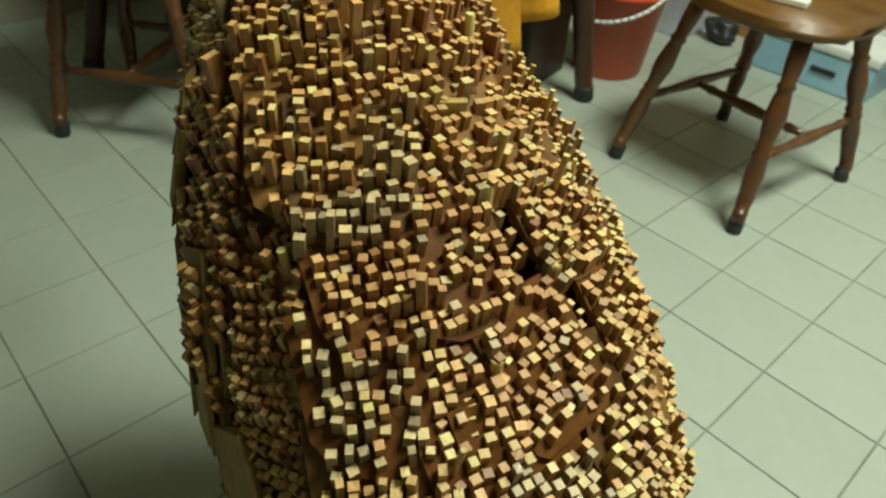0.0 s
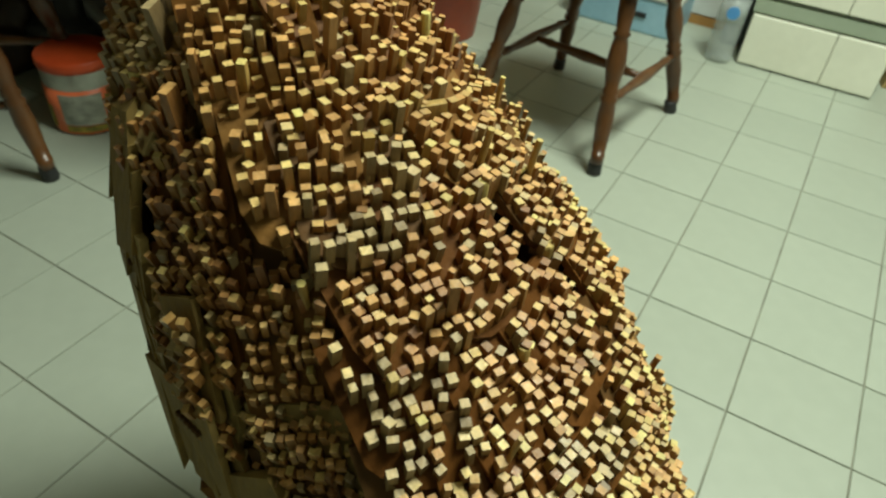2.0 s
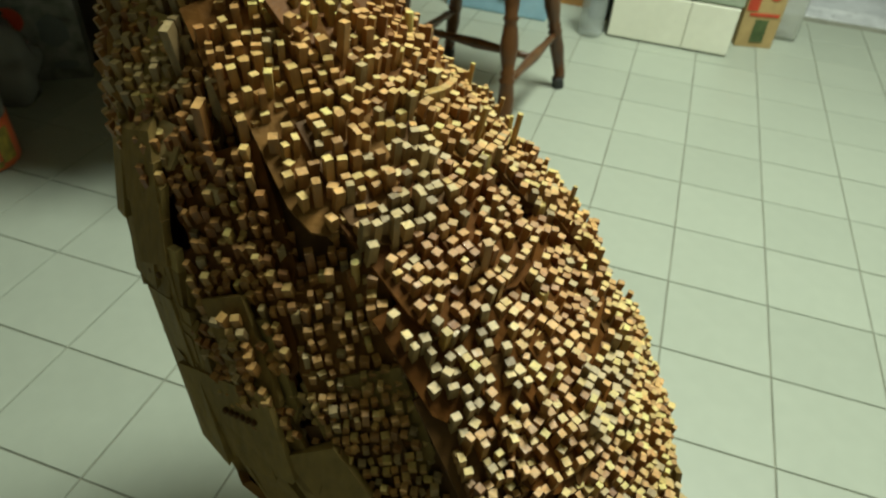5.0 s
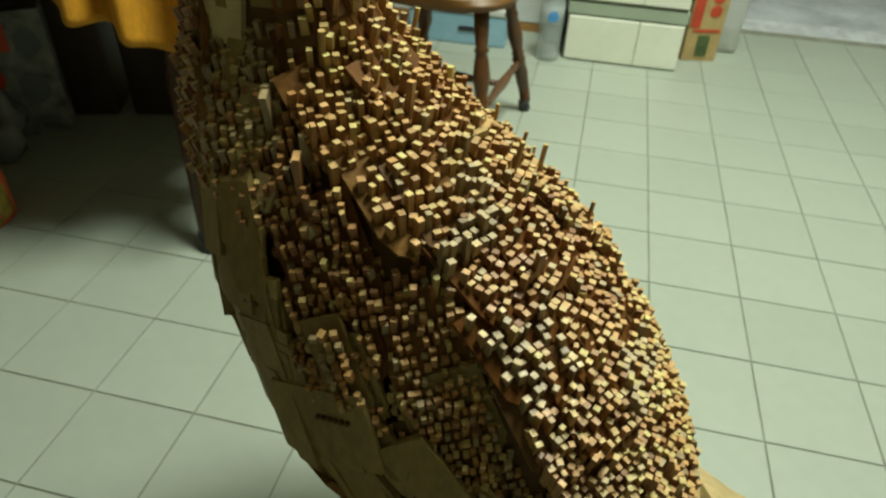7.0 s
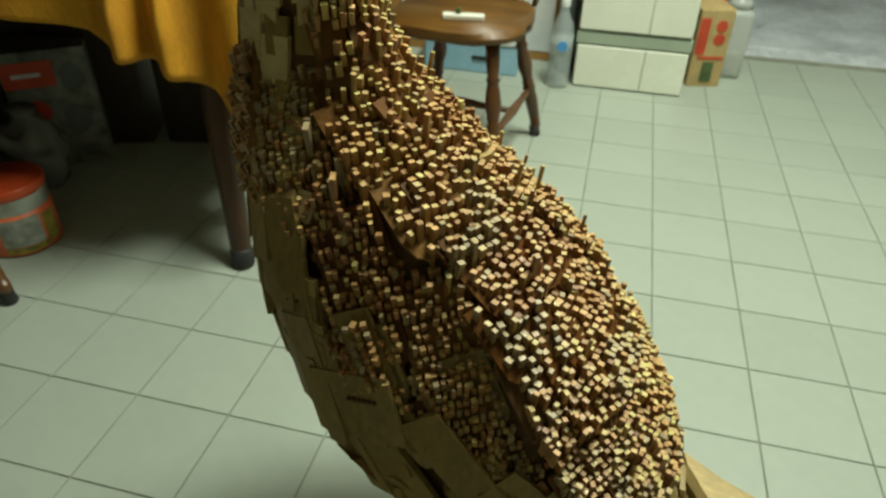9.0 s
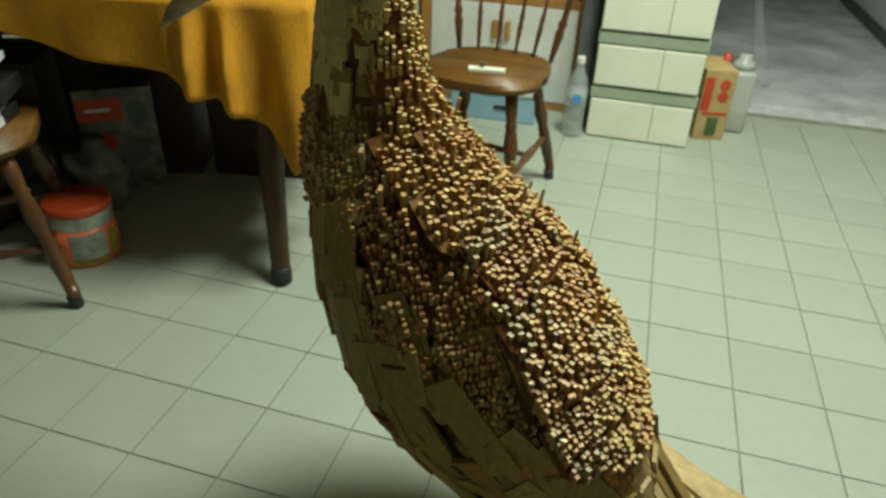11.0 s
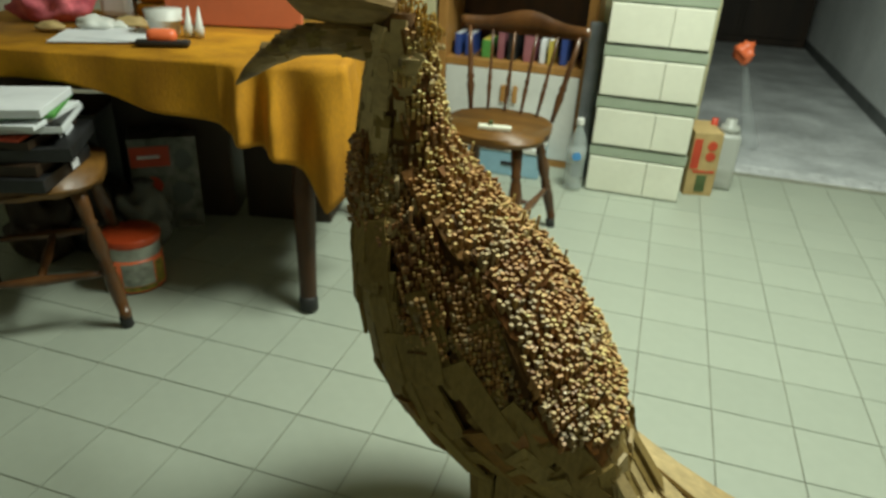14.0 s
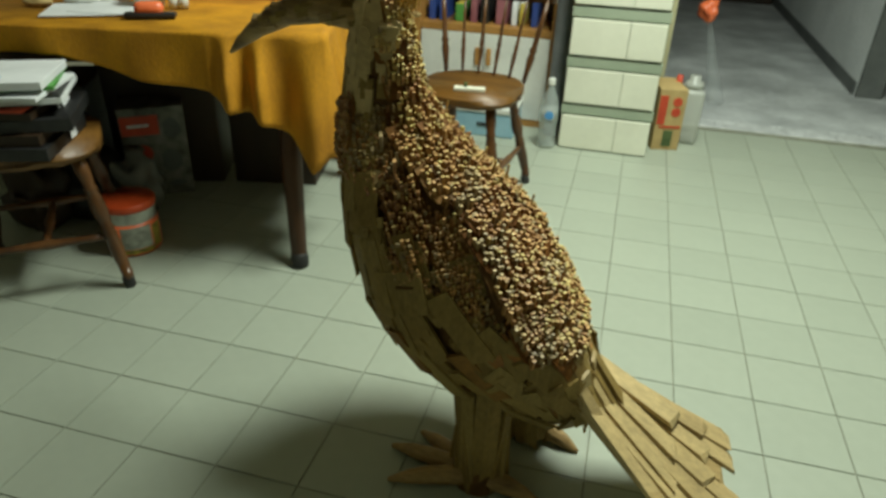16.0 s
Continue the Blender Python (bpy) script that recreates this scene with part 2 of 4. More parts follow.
def lerp_table(table, s):
    """Row of values at s between the rows (s, a, b, ...) of a table."""
    for p, q in zip(table, table[1:]):
        if s <= q[0]:
            k = max(0.0, (s - p[0]) / (q[0] - p[0]))
            return [u + (w - u) * k for u, w in zip(p[1:], q[1:])]
    return list(table[-1][1:])


# ---------- the room ----------
bm = bmesh.new()
box(bm, -1.8, 3.0, -2.6, 2.86, -0.12, -0.0026)
floor = tagged(link("floor", bm, M_GROUT), "pale green-grey ceramic tile floor with dark joints", "floor", kind="structure")
bm = bmesh.new()
box(bm, 0.95, 3.0, 2.86, 3.0, -0.12, 0.004, 0.003)
tagged(link("trim_threshold", bm, M_MARBLE), "white worn stone threshold across the doorway", "threshold", kind="structure")
bm = bmesh.new()
box(bm, -0.4, 3.2, 3.0, 8.4, -0.12, -0.002)
tagged(link("floor_next_room", bm, M_CEMENT), "grey cement floor of the dark next room", "floor", kind="structure")


def wall(name, x0, x1, y0, y1, z0, z1, mat, label):
    b = bmesh.new()
    box(b, x0, x1, y0, y1, z0, z1)
    return tagged(link(name, b, mat), label, "wall", kind="structure")


wall("wall_back", -1.8, 0.95, 2.86, 3.0, -0.004, 2.9, M_BACKWALL, "pale yellow painted back wall beside the doorway")
wall("wall_pier", -0.95, -0.362, 2.50, 2.86, -0.004, 2.9, M_BACKWALL, "pale yellow painted pier beside the cupboard")
wall("wall_lintel", 0.95, 3.0, 2.86, 3.0, 2.3, 2.9, M_WALL, "plain unseen wall added above the doorway")
# added side wall, moved close so less light gets under the table
wall("wall_side", -1.92, -1.8, -2.6, 3.0, -0.12, 2.9, M_WALL, "plain side wall added to close the room")
wall("wall_right", 3.0, 3.12, -2.6, 3.0, -0.12, 2.9, M_WALL, "plain side wall added to close the room")
wall("wall_front", -1.92, 3.12, -2.72, -2.6, -0.12, 2.9, M_WALL, "plain wall added behind the camera")
wall("wall_next_room_side", 2.16, 2.28, 3.835, 8.4, -0.004, 2.9, M_GREY, "grey painted wall of the next room")
wall("wall_next_room_back", -0.4, 3.2, 8.4, 8.52, -0.12, 2.9, M_GREY, "grey painted far wall of the next room")
wall("wall_next_room_left", -0.52, -0.4, 3.0, 8.52, -0.12, 2.9, M_GREY, "grey painted wall of the next room")
# coloured near-black in place of the unlit space beyond the jamb
wall("wall_next_room_right", 3.2, 3.32, 3.0, 8.52, -0.12, 2.9, M_DARK, "near-black wall standing for the next room's unlit side")
wall("trim_jamb", 2.16, 2.30, 3.80, 3.835, -0.002, 2.1, M_JAMB, "dark grey painted jamb at the wall's end")
wall("baseboard_next_room", 2.148, 2.16, 3.86, 8.4, -0.002, 0.075, M_JAMB, "dark grey skirting of the next room")
bm = bmesh.new()
box(bm, -1.92, 3.12, -2.72, 3.0, 2.9, 3.0)
tagged(link("ceiling", bm, M_CEIL), "plain white ceiling", "ceiling", kind="structure")
bm = bmesh.new()
box(bm, -0.52, 3.32, 3.0, 8.52, 2.9, 3.0)
tagged(link("ceiling_next_room", bm, M_CEIL), "plain white ceiling", "ceiling", kind="structure")


# added cabinet, near-black where the next room only fades into darkness
dark = thing("added_dark_cabinet", pose(0.2, 7.3, 0), "near-black cabinet added to stand for the next room's darkness", "cabinet")
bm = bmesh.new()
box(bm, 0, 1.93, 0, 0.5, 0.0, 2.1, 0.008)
part("body", bm, M_DARK, dark)
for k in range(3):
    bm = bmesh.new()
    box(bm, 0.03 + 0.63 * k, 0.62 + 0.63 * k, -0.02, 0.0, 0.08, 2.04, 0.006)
    dr = part("door", bm, M_DARK, dark)
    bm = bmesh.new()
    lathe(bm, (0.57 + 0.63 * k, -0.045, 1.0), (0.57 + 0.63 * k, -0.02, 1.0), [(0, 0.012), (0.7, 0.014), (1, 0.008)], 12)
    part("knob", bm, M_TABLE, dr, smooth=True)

# ---------- chairs ----------
LEG = [(s, r * 1.16) for s, r in [(0, 0.013), (0.06, 0.015), (0.061, 0.0135), (0.16, 0.016), (0.27, 0.0185), (0.36, 0.0155), (0.385, 0.0185), (0.405, 0.0135), (0.43, 0.0175), (0.45, 0.0135), (0.50, 0.0165), (0.58, 0.0205), (0.68, 0.0165), (0.72, 0.0135), (0.74, 0.018), (0.76, 0.0135), (0.85, 0.017), (1, 0.018)]]
STRETCH = [(0, 0.008), (0.12, 0.010), (0.16, 0.0125), (0.2, 0.0095), (0.5, 0.0155), (0.8, 0.0095), (0.84, 0.0125), (0.88, 0.010), (1, 0.008)]
SPINDLE = [(0, 0.006), (0.15, 0.008), (0.3, 0.0115), (0.36, 0.008), (0.4, 0.012), (0.44, 0.008), (0.7, 0.0075), (1, 0.0055)]


def chair(m, feet, label, group):
    """A spindle-back chair; feet are front left, front right, back left, back right in its own plan, the front towards -y."""
    top = thing("spindle_back_chair", m, label, "chair", group)
    b = bmesh.new()
    outline = []
    for i in range(40):
        a = 2 * math.pi * i / 40
        c, s = math.cos(a), math.sin(a)
        w = 0.205 if s < 0 else 0.19
        outline.append((w * math.copysign(abs(c) ** 0.62, c), 0.2 * math.copysign(abs(s) ** 0.62, s)))
    slab(b, outline, 0.425, 0.458, 0.012)
    part("seat", b, M_SEAT, top, smooth=True)
    tops = [(-0.13, -0.13), (0.13, -0.13), (-0.115, 0.13), (0.115, 0.13)]
    mids = []
    for (fx, fy), (tx, ty) in zip(feet, tops):
        b = bmesh.new()
        lathe(b, (fx, fy, 0.03), (tx, ty, 0.43), LEG)
        leg = part("leg", b, M_CHAIR, top, smooth=True)
        b = bmesh.new()
        lathe(b, (fx, fy, 0.0), (fx + (tx - fx) * 0.08, fy + (ty - fy) * 0.08, 0.036), [(0, 0.0165), (0.1, 0.018), (0.9, 0.0175), (1, 0.016)])
        part("rubber_foot", b, M_RUBBER, leg, "black rubber foot cap", smooth=True)
        mids.append(Vector((fx + (tx - fx) * 0.36, fy + (ty - fy) * 0.36, 0.03 + 0.4 * 0.36)))
    for i, j in ((0, 2), (1, 3)):
        b = bmesh.new()
        lathe(b, mids[i], mids[j], STRETCH)
        part("stretcher", b, M_CHAIR, top, smooth=True)
    b = bmesh.new()
    lathe(b, (mids[0] + mids[2]) / 2, (mids[1] + mids[3]) / 2, STRETCH)
    part("stretcher", b, M_CHAIR, top, smooth=True)
    for i in range(6):
        u = -1 + 2 * i / 5
        b = bmesh.new()
        fat = 1.35 if i in (0, 5) else 0.8
        lathe(b, (u * 0.165, 0.165 - 0.02 * u * u, 0.45), (u * 0.215, 0.245 - 0.035 * u * u, 0.755), [(s, r * fat) for s, r in SPINDLE], 10)
        part("spindle", b, M_CHAIR, top, smooth=True)
    b = bmesh.new()
    rings = []
    for i in range(25):
        u = -1 + i / 12
        x, y = u * 0.25, 0.25 - 0.045 * u * u
        up = 0.808 + 0.016 * math.cos(u * math.pi * 1.5) - (0.02 * u ** 6)
        lo = 0.735 + 0.012 * u * u
        rings.append([(x, y - 0.011, lo), (x, y + 0.011, lo), (x, y + 0.013, (lo + up) / 2), (x, y + 0.008, up), (x, y - 0.008, up), (x, y - 0.013, (lo + up) / 2)])
    loft(b, rings)
    part("crest_rail", b, M_CHAIR, top, smooth=True)
    return top


def plan_pose(x, y, deg):
    return pose(x, y, 0, 0, 0, deg)


FEET = [(-0.19, -0.225), (0.19, -0.225), (-0.19, 0.225), (0.19, 0.225)]
chair(plan_pose(0.185, 1.60, -8), FEET, "dark-stained spindle-back chair on the tiles by the cupboard", "spindle-back chairs")
chair(plan_pose(-0.918, 0.590, 128.5), [(-0.178, -0.20), (0.178, -0.20), (-0.178, 0.20), (0.178, 0.20)], "dark-stained spindle-back chair loaded with papers beside the table", "spindle-back chairs")
offcut = thing("wood_offcut", pose(0.20, 1.51, 0.459, 0, 0, 8), "pale wooden offcut lying on the chair seat", "offcut")
bm = bmesh.new()
box(bm, -0.058, 0.058, -0.017, 0.017, 0, 0.014, 0.003)
part("bar", bm, M_CREAM, offcut)
bm = bmesh.new()
box(bm, -0.022, -0.008, -0.004, 0.010, 0.014, 0.030, 0.003)
part("peg", bm, M_GREEN, offcut, "dark green peg")


# ---------- table with its cloth ----------
TM = pose(-0.113, 0.951, 0, 0, 0, 17.6)   # its near corner; the long edge runs to -x, the short one to +y
TL, TD, TH = 1.3, 0.78, 0.745
table = thing("dining_table", TM, "dark wooden table under a mustard cloth", "table")
bm = bmesh.new()
box(bm, -TL, -0.02, 0.06, TD, TH - 0.03, TH - 0.003, 0.006)
part("tabletop", bm, M_TABLE, table)
bm = bmesh.new()
box(bm, -TL + 0.1, -0.12, 0.1, TD - 0.1, TH - 0.12, TH - 0.03)
part("apron", bm, M_TABLE, table)
TLEG = [(0, 0.022), (0.04, 0.026), (0.3, 0.030), (0.5, 0.036), (0.62, 0.030), (0.66, 0.036), (0.70, 0.028), (0.8, 0.036), (1, 0.040)]
for fx, fy, tx, ty in ((-0.115, -0.07, -0.15, 0.12), (0.02, 0.68, -0.1, 0.62), (-TL + 0.05, -0.05, -TL + 0.15, 0.12), (-TL + 0.05, TD, -TL + 0.15, TD - 0.14)):
    bm = bmesh.new()
    lathe(bm, (fx, fy, 0.0), (tx, ty, TH - 0.03), TLEG, 16)
    leg = part("leg", bm, M_TABLE, table, smooth=True)
    bm = bmesh.new()
    lathe(bm, (fx, fy, 0.0), (fx + (tx - fx) * 0.06, fy + (ty - fy) * 0.06, 0.045), [(0, 0.026), (0.1, 0.029), (0.9, 0.029), (1, 0.027)], 16)
    part("rubber_foot", bm, M_RUBBER, leg, "black rubber foot cap", smooth=True)

cloth_root = thing("tablecloth", TM, "mustard yellow cloth draped over the table, hanging lower at the corner", "tablecloth")
bm = bmesh.new()


HEM = [(0.0, 0.375), (0.05, 0.415), (0.12, 0.31), (0.2, 0.25), (0.32, 0.205), (0.345, 0.175), (0.55, 0.145), (0.78, 0.078), (1.3, 0.085)]
BEND = 0.335   # where the near edge of the table bends a little


def hem(u):
    """Length of the hanging cloth along the near edge, u metres from the corner."""
    return lerp_table(HEM, u)[0]


def cloth_point(side, u, v):
    """side 0: near edge, 1: short edge, 2: far edge, 3: other short edge; v: 0 at the top to 1 at the hem."""
    fold = math.exp(-(u / 0.42) ** 2)
    if side == 0:
        edge = -0.052 * u if u < BEND else -0.052 * BEND + 0.072 * (u - BEND)
        turn = u / 0.17 if u < 0.17 else 1 + (u - 0.17) / 0.09
        ripple = max(0.0, min(1.0, (BEND + 0.02 - u) / 0.04))
        wave = ripple * (0.038 * math.sin(2 * math.pi * turn) + 0.022) * min(1.0, v * 1.6)
        tuck = 0.012 * math.sin(u * 24 + 1.5) * v * (1 - ripple)
        return Vector((-u, edge - 0.006 - wave - tuck - 0.012 * v * ripple, TH + 0.004 - hem(u) * v))
    if side == 1:
        drop = (0.27 + (hem(0) - 0.27) * max(0.0, 1 - u / 0.3)) * v
        wave = (0.050 * math.sin(u * 40 + 2) + 0.014 * math.sin(u * 17)) * v * fold
        return Vector((0.006 + wave + 0.03 * v, u, TH + 0.004 - drop))
    wave = 0.014 * math.sin(u * 31) * v
    if side == 2:
        return Vector((-u, TD + 0.006 + wave + 0.02 * v, TH + 0.004 - 0.30 * v))
    return Vector((-TL - 0.006 - wave - 0.02 * v, u, TH + 0.004 - 0.28 * v))


NU, NV = 150, 14
sheet = []
for i in range(NU + 1):
    sheet.append([bm.verts.new(cloth_point(0, TL * (1 - i / NU), j / NV)) for j in range(NV + 1)])
for i in range(1, 60):
    sheet.append([bm.verts.new(cloth_point(1, TD * i / 60, j / NV)) for j in range(NV + 1)])
for i in range(61):
    sheet.append([bm.verts.new(cloth_point(2, TL * i / 60, j / NV)) for j in range(NV + 1)])
for i in range(1, 40):
    sheet.append([bm.verts.new(cloth_point(3, TD * (1 - i / 40), j / NV)) for j in range(NV + 1)])
sheet.append(sheet[0])
for p, q in zip(sheet, sheet[1:]):
    for j in range(NV):
        bm.faces.new((p[j], p[j + 1], q[j + 1], q[j]))
bm.faces.new([r[0] for r in sheet[:-1]])
drape = part("drape", bm, M_CLOTH, cloth_root, smooth=True)
sol = drape.modifiers.new("thickness", "SOLIDIFY")
sol.thickness = 0.003


# ---------- the drawer tower, carton, bottle, boxes ----------
tower = thing("drawer_tower", pose(0.483, 2.285, 0), "stack of cream plastic drawers in sage green frames", "drawers")
W, D = 0.418, 0.36
TIER = 0.222
for k in range(5):
    z = k * TIER
    bm = bmesh.new()
    box(bm, 0, W, 0.012, D, z + 0.004, z + TIER - 0.003, 0.004)
    part("tier_frame", bm, M_SAGE, tower)
    for x0, x1 in ((0.003, 0.2572), (0.2588, W - 0.003)):
        bm = bmesh.new()
        box(bm, x0, x1, -0.012, 0.02, z + 0.006, z + 0.166, 0.004)
        part("drawer", bm, M_CREAM, tower)
    bm = bmesh.new()
    box(bm, -0.004, W + 0.004, -0.006, 0.03, z + 0.172, z + 0.216, 0.004)
    part("lip", bm, M_SAGE, tower)

carton = thing("carton", pose(0.925, 2.40, 0, 0, 0, 14), "yellow cardboard carton with red and green printing", "box")
bm = bmesh.new()
box(bm, 0, 0.13, 0, 0.22, 0, 0.30, 0.003)
part("body", bm, M_CARTON, carton)
bm = bmesh.new()
box(bm, 0.004, 0.042, -0.0025, 0, 0.13, 0.27)
part("print_panel", bm, M_RED, carton, "red printed panel")
for z in (0.19, 0.24):
    bm = bmesh.new()
    lathe(bm, (0.088, -0.0025, z), (0.088, 0, z), [(0, 0.022), (1, 0.022)], 16)
    part("print_spot", bm, M_RED, carton, "red printed spot")
bm = bmesh.new()
box(bm, 0.045, 0.09, -0.0028, 0, 0.02, 0.10)
part("print_panel", bm, M_GREEN, carton, "dark green printed panel")
bm = bmesh.new()
box(bm, 0.02, 0.12, -0.0026, 0, 0.112, 0.122)
part("print_bar", bm, M_RED, carton, "red printed bar")

jug = thing("plastic_canister", pose(1.085, 2.58, 0), "translucent white plastic canister behind the carton", "canister")
bm = bmesh.new()
box(bm, -0.06, 0.055, -0.05, 0.09, 0.0, 0.27, 0.02)
part("body", bm, M_MILKY, jug, smooth=True)
bm = bmesh.new()
lathe(bm, (0, 0.02, 0.27), (0, 0.02, 0.33), [(0, 0.05), (0.5, 0.043), (0.6, 0.026), (1, 0.026)], 16)
part("neck", bm, M_MILKY, jug, smooth=True)
bm = bmesh.new()
lathe(bm, (-0.075, 0.0, 0.27), (-0.075, 0.0, 0.33), [(0, 0.014), (0.2, 0.018), (1, 0.014)], 12)
part("cap", bm, M_RED, jug, "red cap", smooth=True)


def bottle(m, label):
    b0 = thing("water_bottle", m, label, "bottle")
    b = bmesh.new()
    prof = [(0, 0.03), (0.02, 0.042)]
    for i in range(10):
        prof += [(0.05 + 0.055 * i, 0.044), (0.075 + 0.055 * i, 0.0415)]
    prof += [(0.62, 0.044), (0.74, 0.038), (0.86, 0.018), (0.92, 0.0145), (0.94, 0.0145)]
    lathe(b, (0, 0, 0), (0, 0, 0.33), prof, 24)
    part("body", b, M_CLEAR, b0, smooth=True)
    b = bmesh.new()
    lathe(b, (0, 0, 0.305), (0, 0, 0.335), [(0, 0.017), (0.1, 0.0175), (0.9, 0.0175), (1, 0.016)], 18)
    part("cap", b, M_WHITE, b0, "white screw cap", smooth=True)
    b = bmesh.new()
    lathe(b, (0, 0, 0.135), (0, 0, 0.205), [(0, 0.0447), (1, 0.0447)], 24)
    lab = part("label_band", b, M_CLEAR, b0, smooth=True)
    b = bmesh.new()
    lathe(b, (0, -0.0452, 0.17), (0, -0.0475, 0.17), [(0, 0.020), (1, 0.020)], 18)
    part("label_spot", b, M_SKY, lab, "blue printed spot")
    return b0


bottle(pose(0.425, 2.265, 0, 0, 0, 10), "clear plastic water bottle with a blue label spot")

bluebox = thing("storage_box", pose(-0.13, 2.30, 0, 0, 0, 0), "light blue plastic storage box on the floor", "box")
bm = bmesh.new()
box(bm, 0, 0.385, 0, 0.24, 0, 0.12, 0.008)
part("body", bm, M_BLUE, bluebox)
bm = bmesh.new()
box(bm, -0.006, 0.391, -0.006, 0.246, 0.12, 0.15, 0.008)
part("lid", bm, M_WHITE, bluebox, "white lid with a pale blue tint")
bm = bmesh.new()
box(bm, 0.2, 0.28, -0.006, 0.0, 0.055, 0.072, 0.002)
part("latch", bm, M_BLACK, bluebox, "dark latch")

# the book cupboard behind the chair
cup = thing("book_cupboard", pose(-0.345, 2.52, 0), "honey oak cupboard with white doors and an open book shelf", "cupboard")
CW = 0.76
for x0 in (0.0, CW - 0.045):
    bm = bmesh.new()
    box(bm, x0, x0 + 0.045, 0, 0.33, 0, 1.5, 0.003)
    part("side", bm, M_OAK, cup)
for z in (0.0, 0.455, 0.86, 1.47):
    bm = bmesh.new()
    box(bm, 0.046, CW - 0.046, 0.004, 0.33, z, z + 0.035, 0.002)
    part("shelf", bm, M_OAK, cup)
bm = bmesh.new()
box(bm, 0.046, CW - 0.046, 0.31, 0.325, 0.036, 1.469)
part("back_panel", bm, M_TABLE, cup, "dark brown back panel")
for x0, x1, hx in ((0.049, CW / 2 - 0.003, CW / 2 - 0.03), (CW / 2 + 0.003, CW - 0.049, CW / 2 + 0.03)):
    bm = bmesh.new()
    box(bm, x0, x1, 0.002, 0.02, 0.038, 0.452, 0.003)
    door = part("door", bm, M_WHITE, cup, "white door panel")
    bm = bmesh.new()
    box(bm, hx - 0.012, hx + 0.012, -0.012, 0.001, 0.30, 0.385, 0.005)
    part("handle", bm, M_OAK, door, "brown wooden handle")
bm = None
for i, (x, w, h, mt, what) in enumerate([(0.07, 0.035, 0.12, M_DEEP, "blue"), (0.125, 0.04, 0.12, M_DEEP, "blue"), (0.21, 0.05, 0.10, M_LIME, "green"), (0.29, 0.035, 0.16, M_MAUVE, "brown"), (0.34, 0.05, 0.15, M_BLACK, "black"), (0.42, 0.06, 0.15, M_MAUVE, "mauve"), (0.50, 0.03, 0.13, M_PAPER, "white"), (0.54, 0.025, 0.13, M_YELLOW, "yellow"), (0.60, 0.035, 0.15, M_DEEP, "blue")]):
    bm = bmesh.new()
    box(bm, x, x + w * 0.86, 0.07, 0.24, 0.491, 0.491 + h * 0.85, 0.003)
    bk = thing("book", pose(-0.345, 2.52, 0), what + " book standing on the cupboard shelf", "book", "books on the shelf")
    part("cover", bm, mt, bk)
    bm = bmesh.new()
    box(bm, x + 0.003, x + w * 0.86 - 0.003, 0.074, 0.237, 0.491 + h * 0.85, 0.493 + h * 0.85)
    part("pages", bm, M_PAPER if mt is not M_LIME else M_YELLOW, bk)

pipe = thing("rolled_sheet", pose(0.43, 2.44, 0), "grey rolled sheet standing beside the cupboard", "roll")
bm = bmesh.new()
lathe(bm, (0, 0, 0), (-0.005, 0.06, 0.72), [(0, 0.035), (0.02, 0.038), (0.98, 0.038), (1, 0.034)], 18)
part("roll", bm, material("grey_sheet", [(0.16, 0.18, 0.20), (0.24, 0.26, 0.28)], 0.5, 8, bump=0.05), pipe, smooth=True)

parcel = thing("parcel", pose(-0.58, 2.29, 0), "pale lavender cardboard parcel standing on the tiles", "box")
bm = bmesh.new()
box(bm, 0, 0.185, 0, 0.17, 0, 0.26, 0.004)
part("body", bm, material("lavender_card", [(0.40, 0.40, 0.46), (0.52, 0.52, 0.57)], 0.7, 12, bump=0.08, fleck=0.25), parcel)
bm = bmesh.new()
box(bm, 0.065, 0.115, -0.002, 0.171, 0.2605, 0.2625)
part("tape_strip", bm, M_CARTON, parcel, "brown tape strip")
pouch = thing("cable_pouch", pose(-0.30, 2.40, 0), "small black crumpled pouch on the floor", "pouch")
bm = bmesh.new()
bmesh.ops.create_icosphere(bm, subdivisions=3, radius=0.055)
for v in bm.verts:
    v.co = Vector((v.co.x * 1.2, v.co.y * 0.8, 0.04 + v.co.z * 0.8)) * (1 + 0.4 * noise.noise(v.co * 25))
    v.co.z = max(0.0, v.co.z)
part("body", bm, M_BLACK, pouch, smooth=True)

# pails
pail = thing("red_bucket", pose(-0.41, 1.86, 0), "orange-red plastic bucket with a white handle", "bucket")
bm = bmesh.new()
lathe(bm, (0, 0, 0), (0, 0, 0.30), [(0, 0.105), (0.02, 0.112), (0.85, 0.14), (0.86, 0.147), (0.9, 0.147), (0.91, 0.142), (1, 0.145)], 28)
part("body", bm, M_REDPL, pail, smooth=True)
bm = bmesh.new()
for k in range(24):
    a0, a1 = math.pi * k / 24, math.pi * (k + 1) / 24
    lathe(bm, (0.152 * math.cos(a0), -0.152 * math.sin(a0), 0.27 - 0.08 * math.sin(a0)), (0.152 * math.cos(a1), -0.152 * math.sin(a1), 0.27 - 0.08 * math.sin(a1)), [(0, 0.006), (1, 0.006)], 8)
part("handle", bm, M_WHITE, pail, "white bail handle", smooth=True)

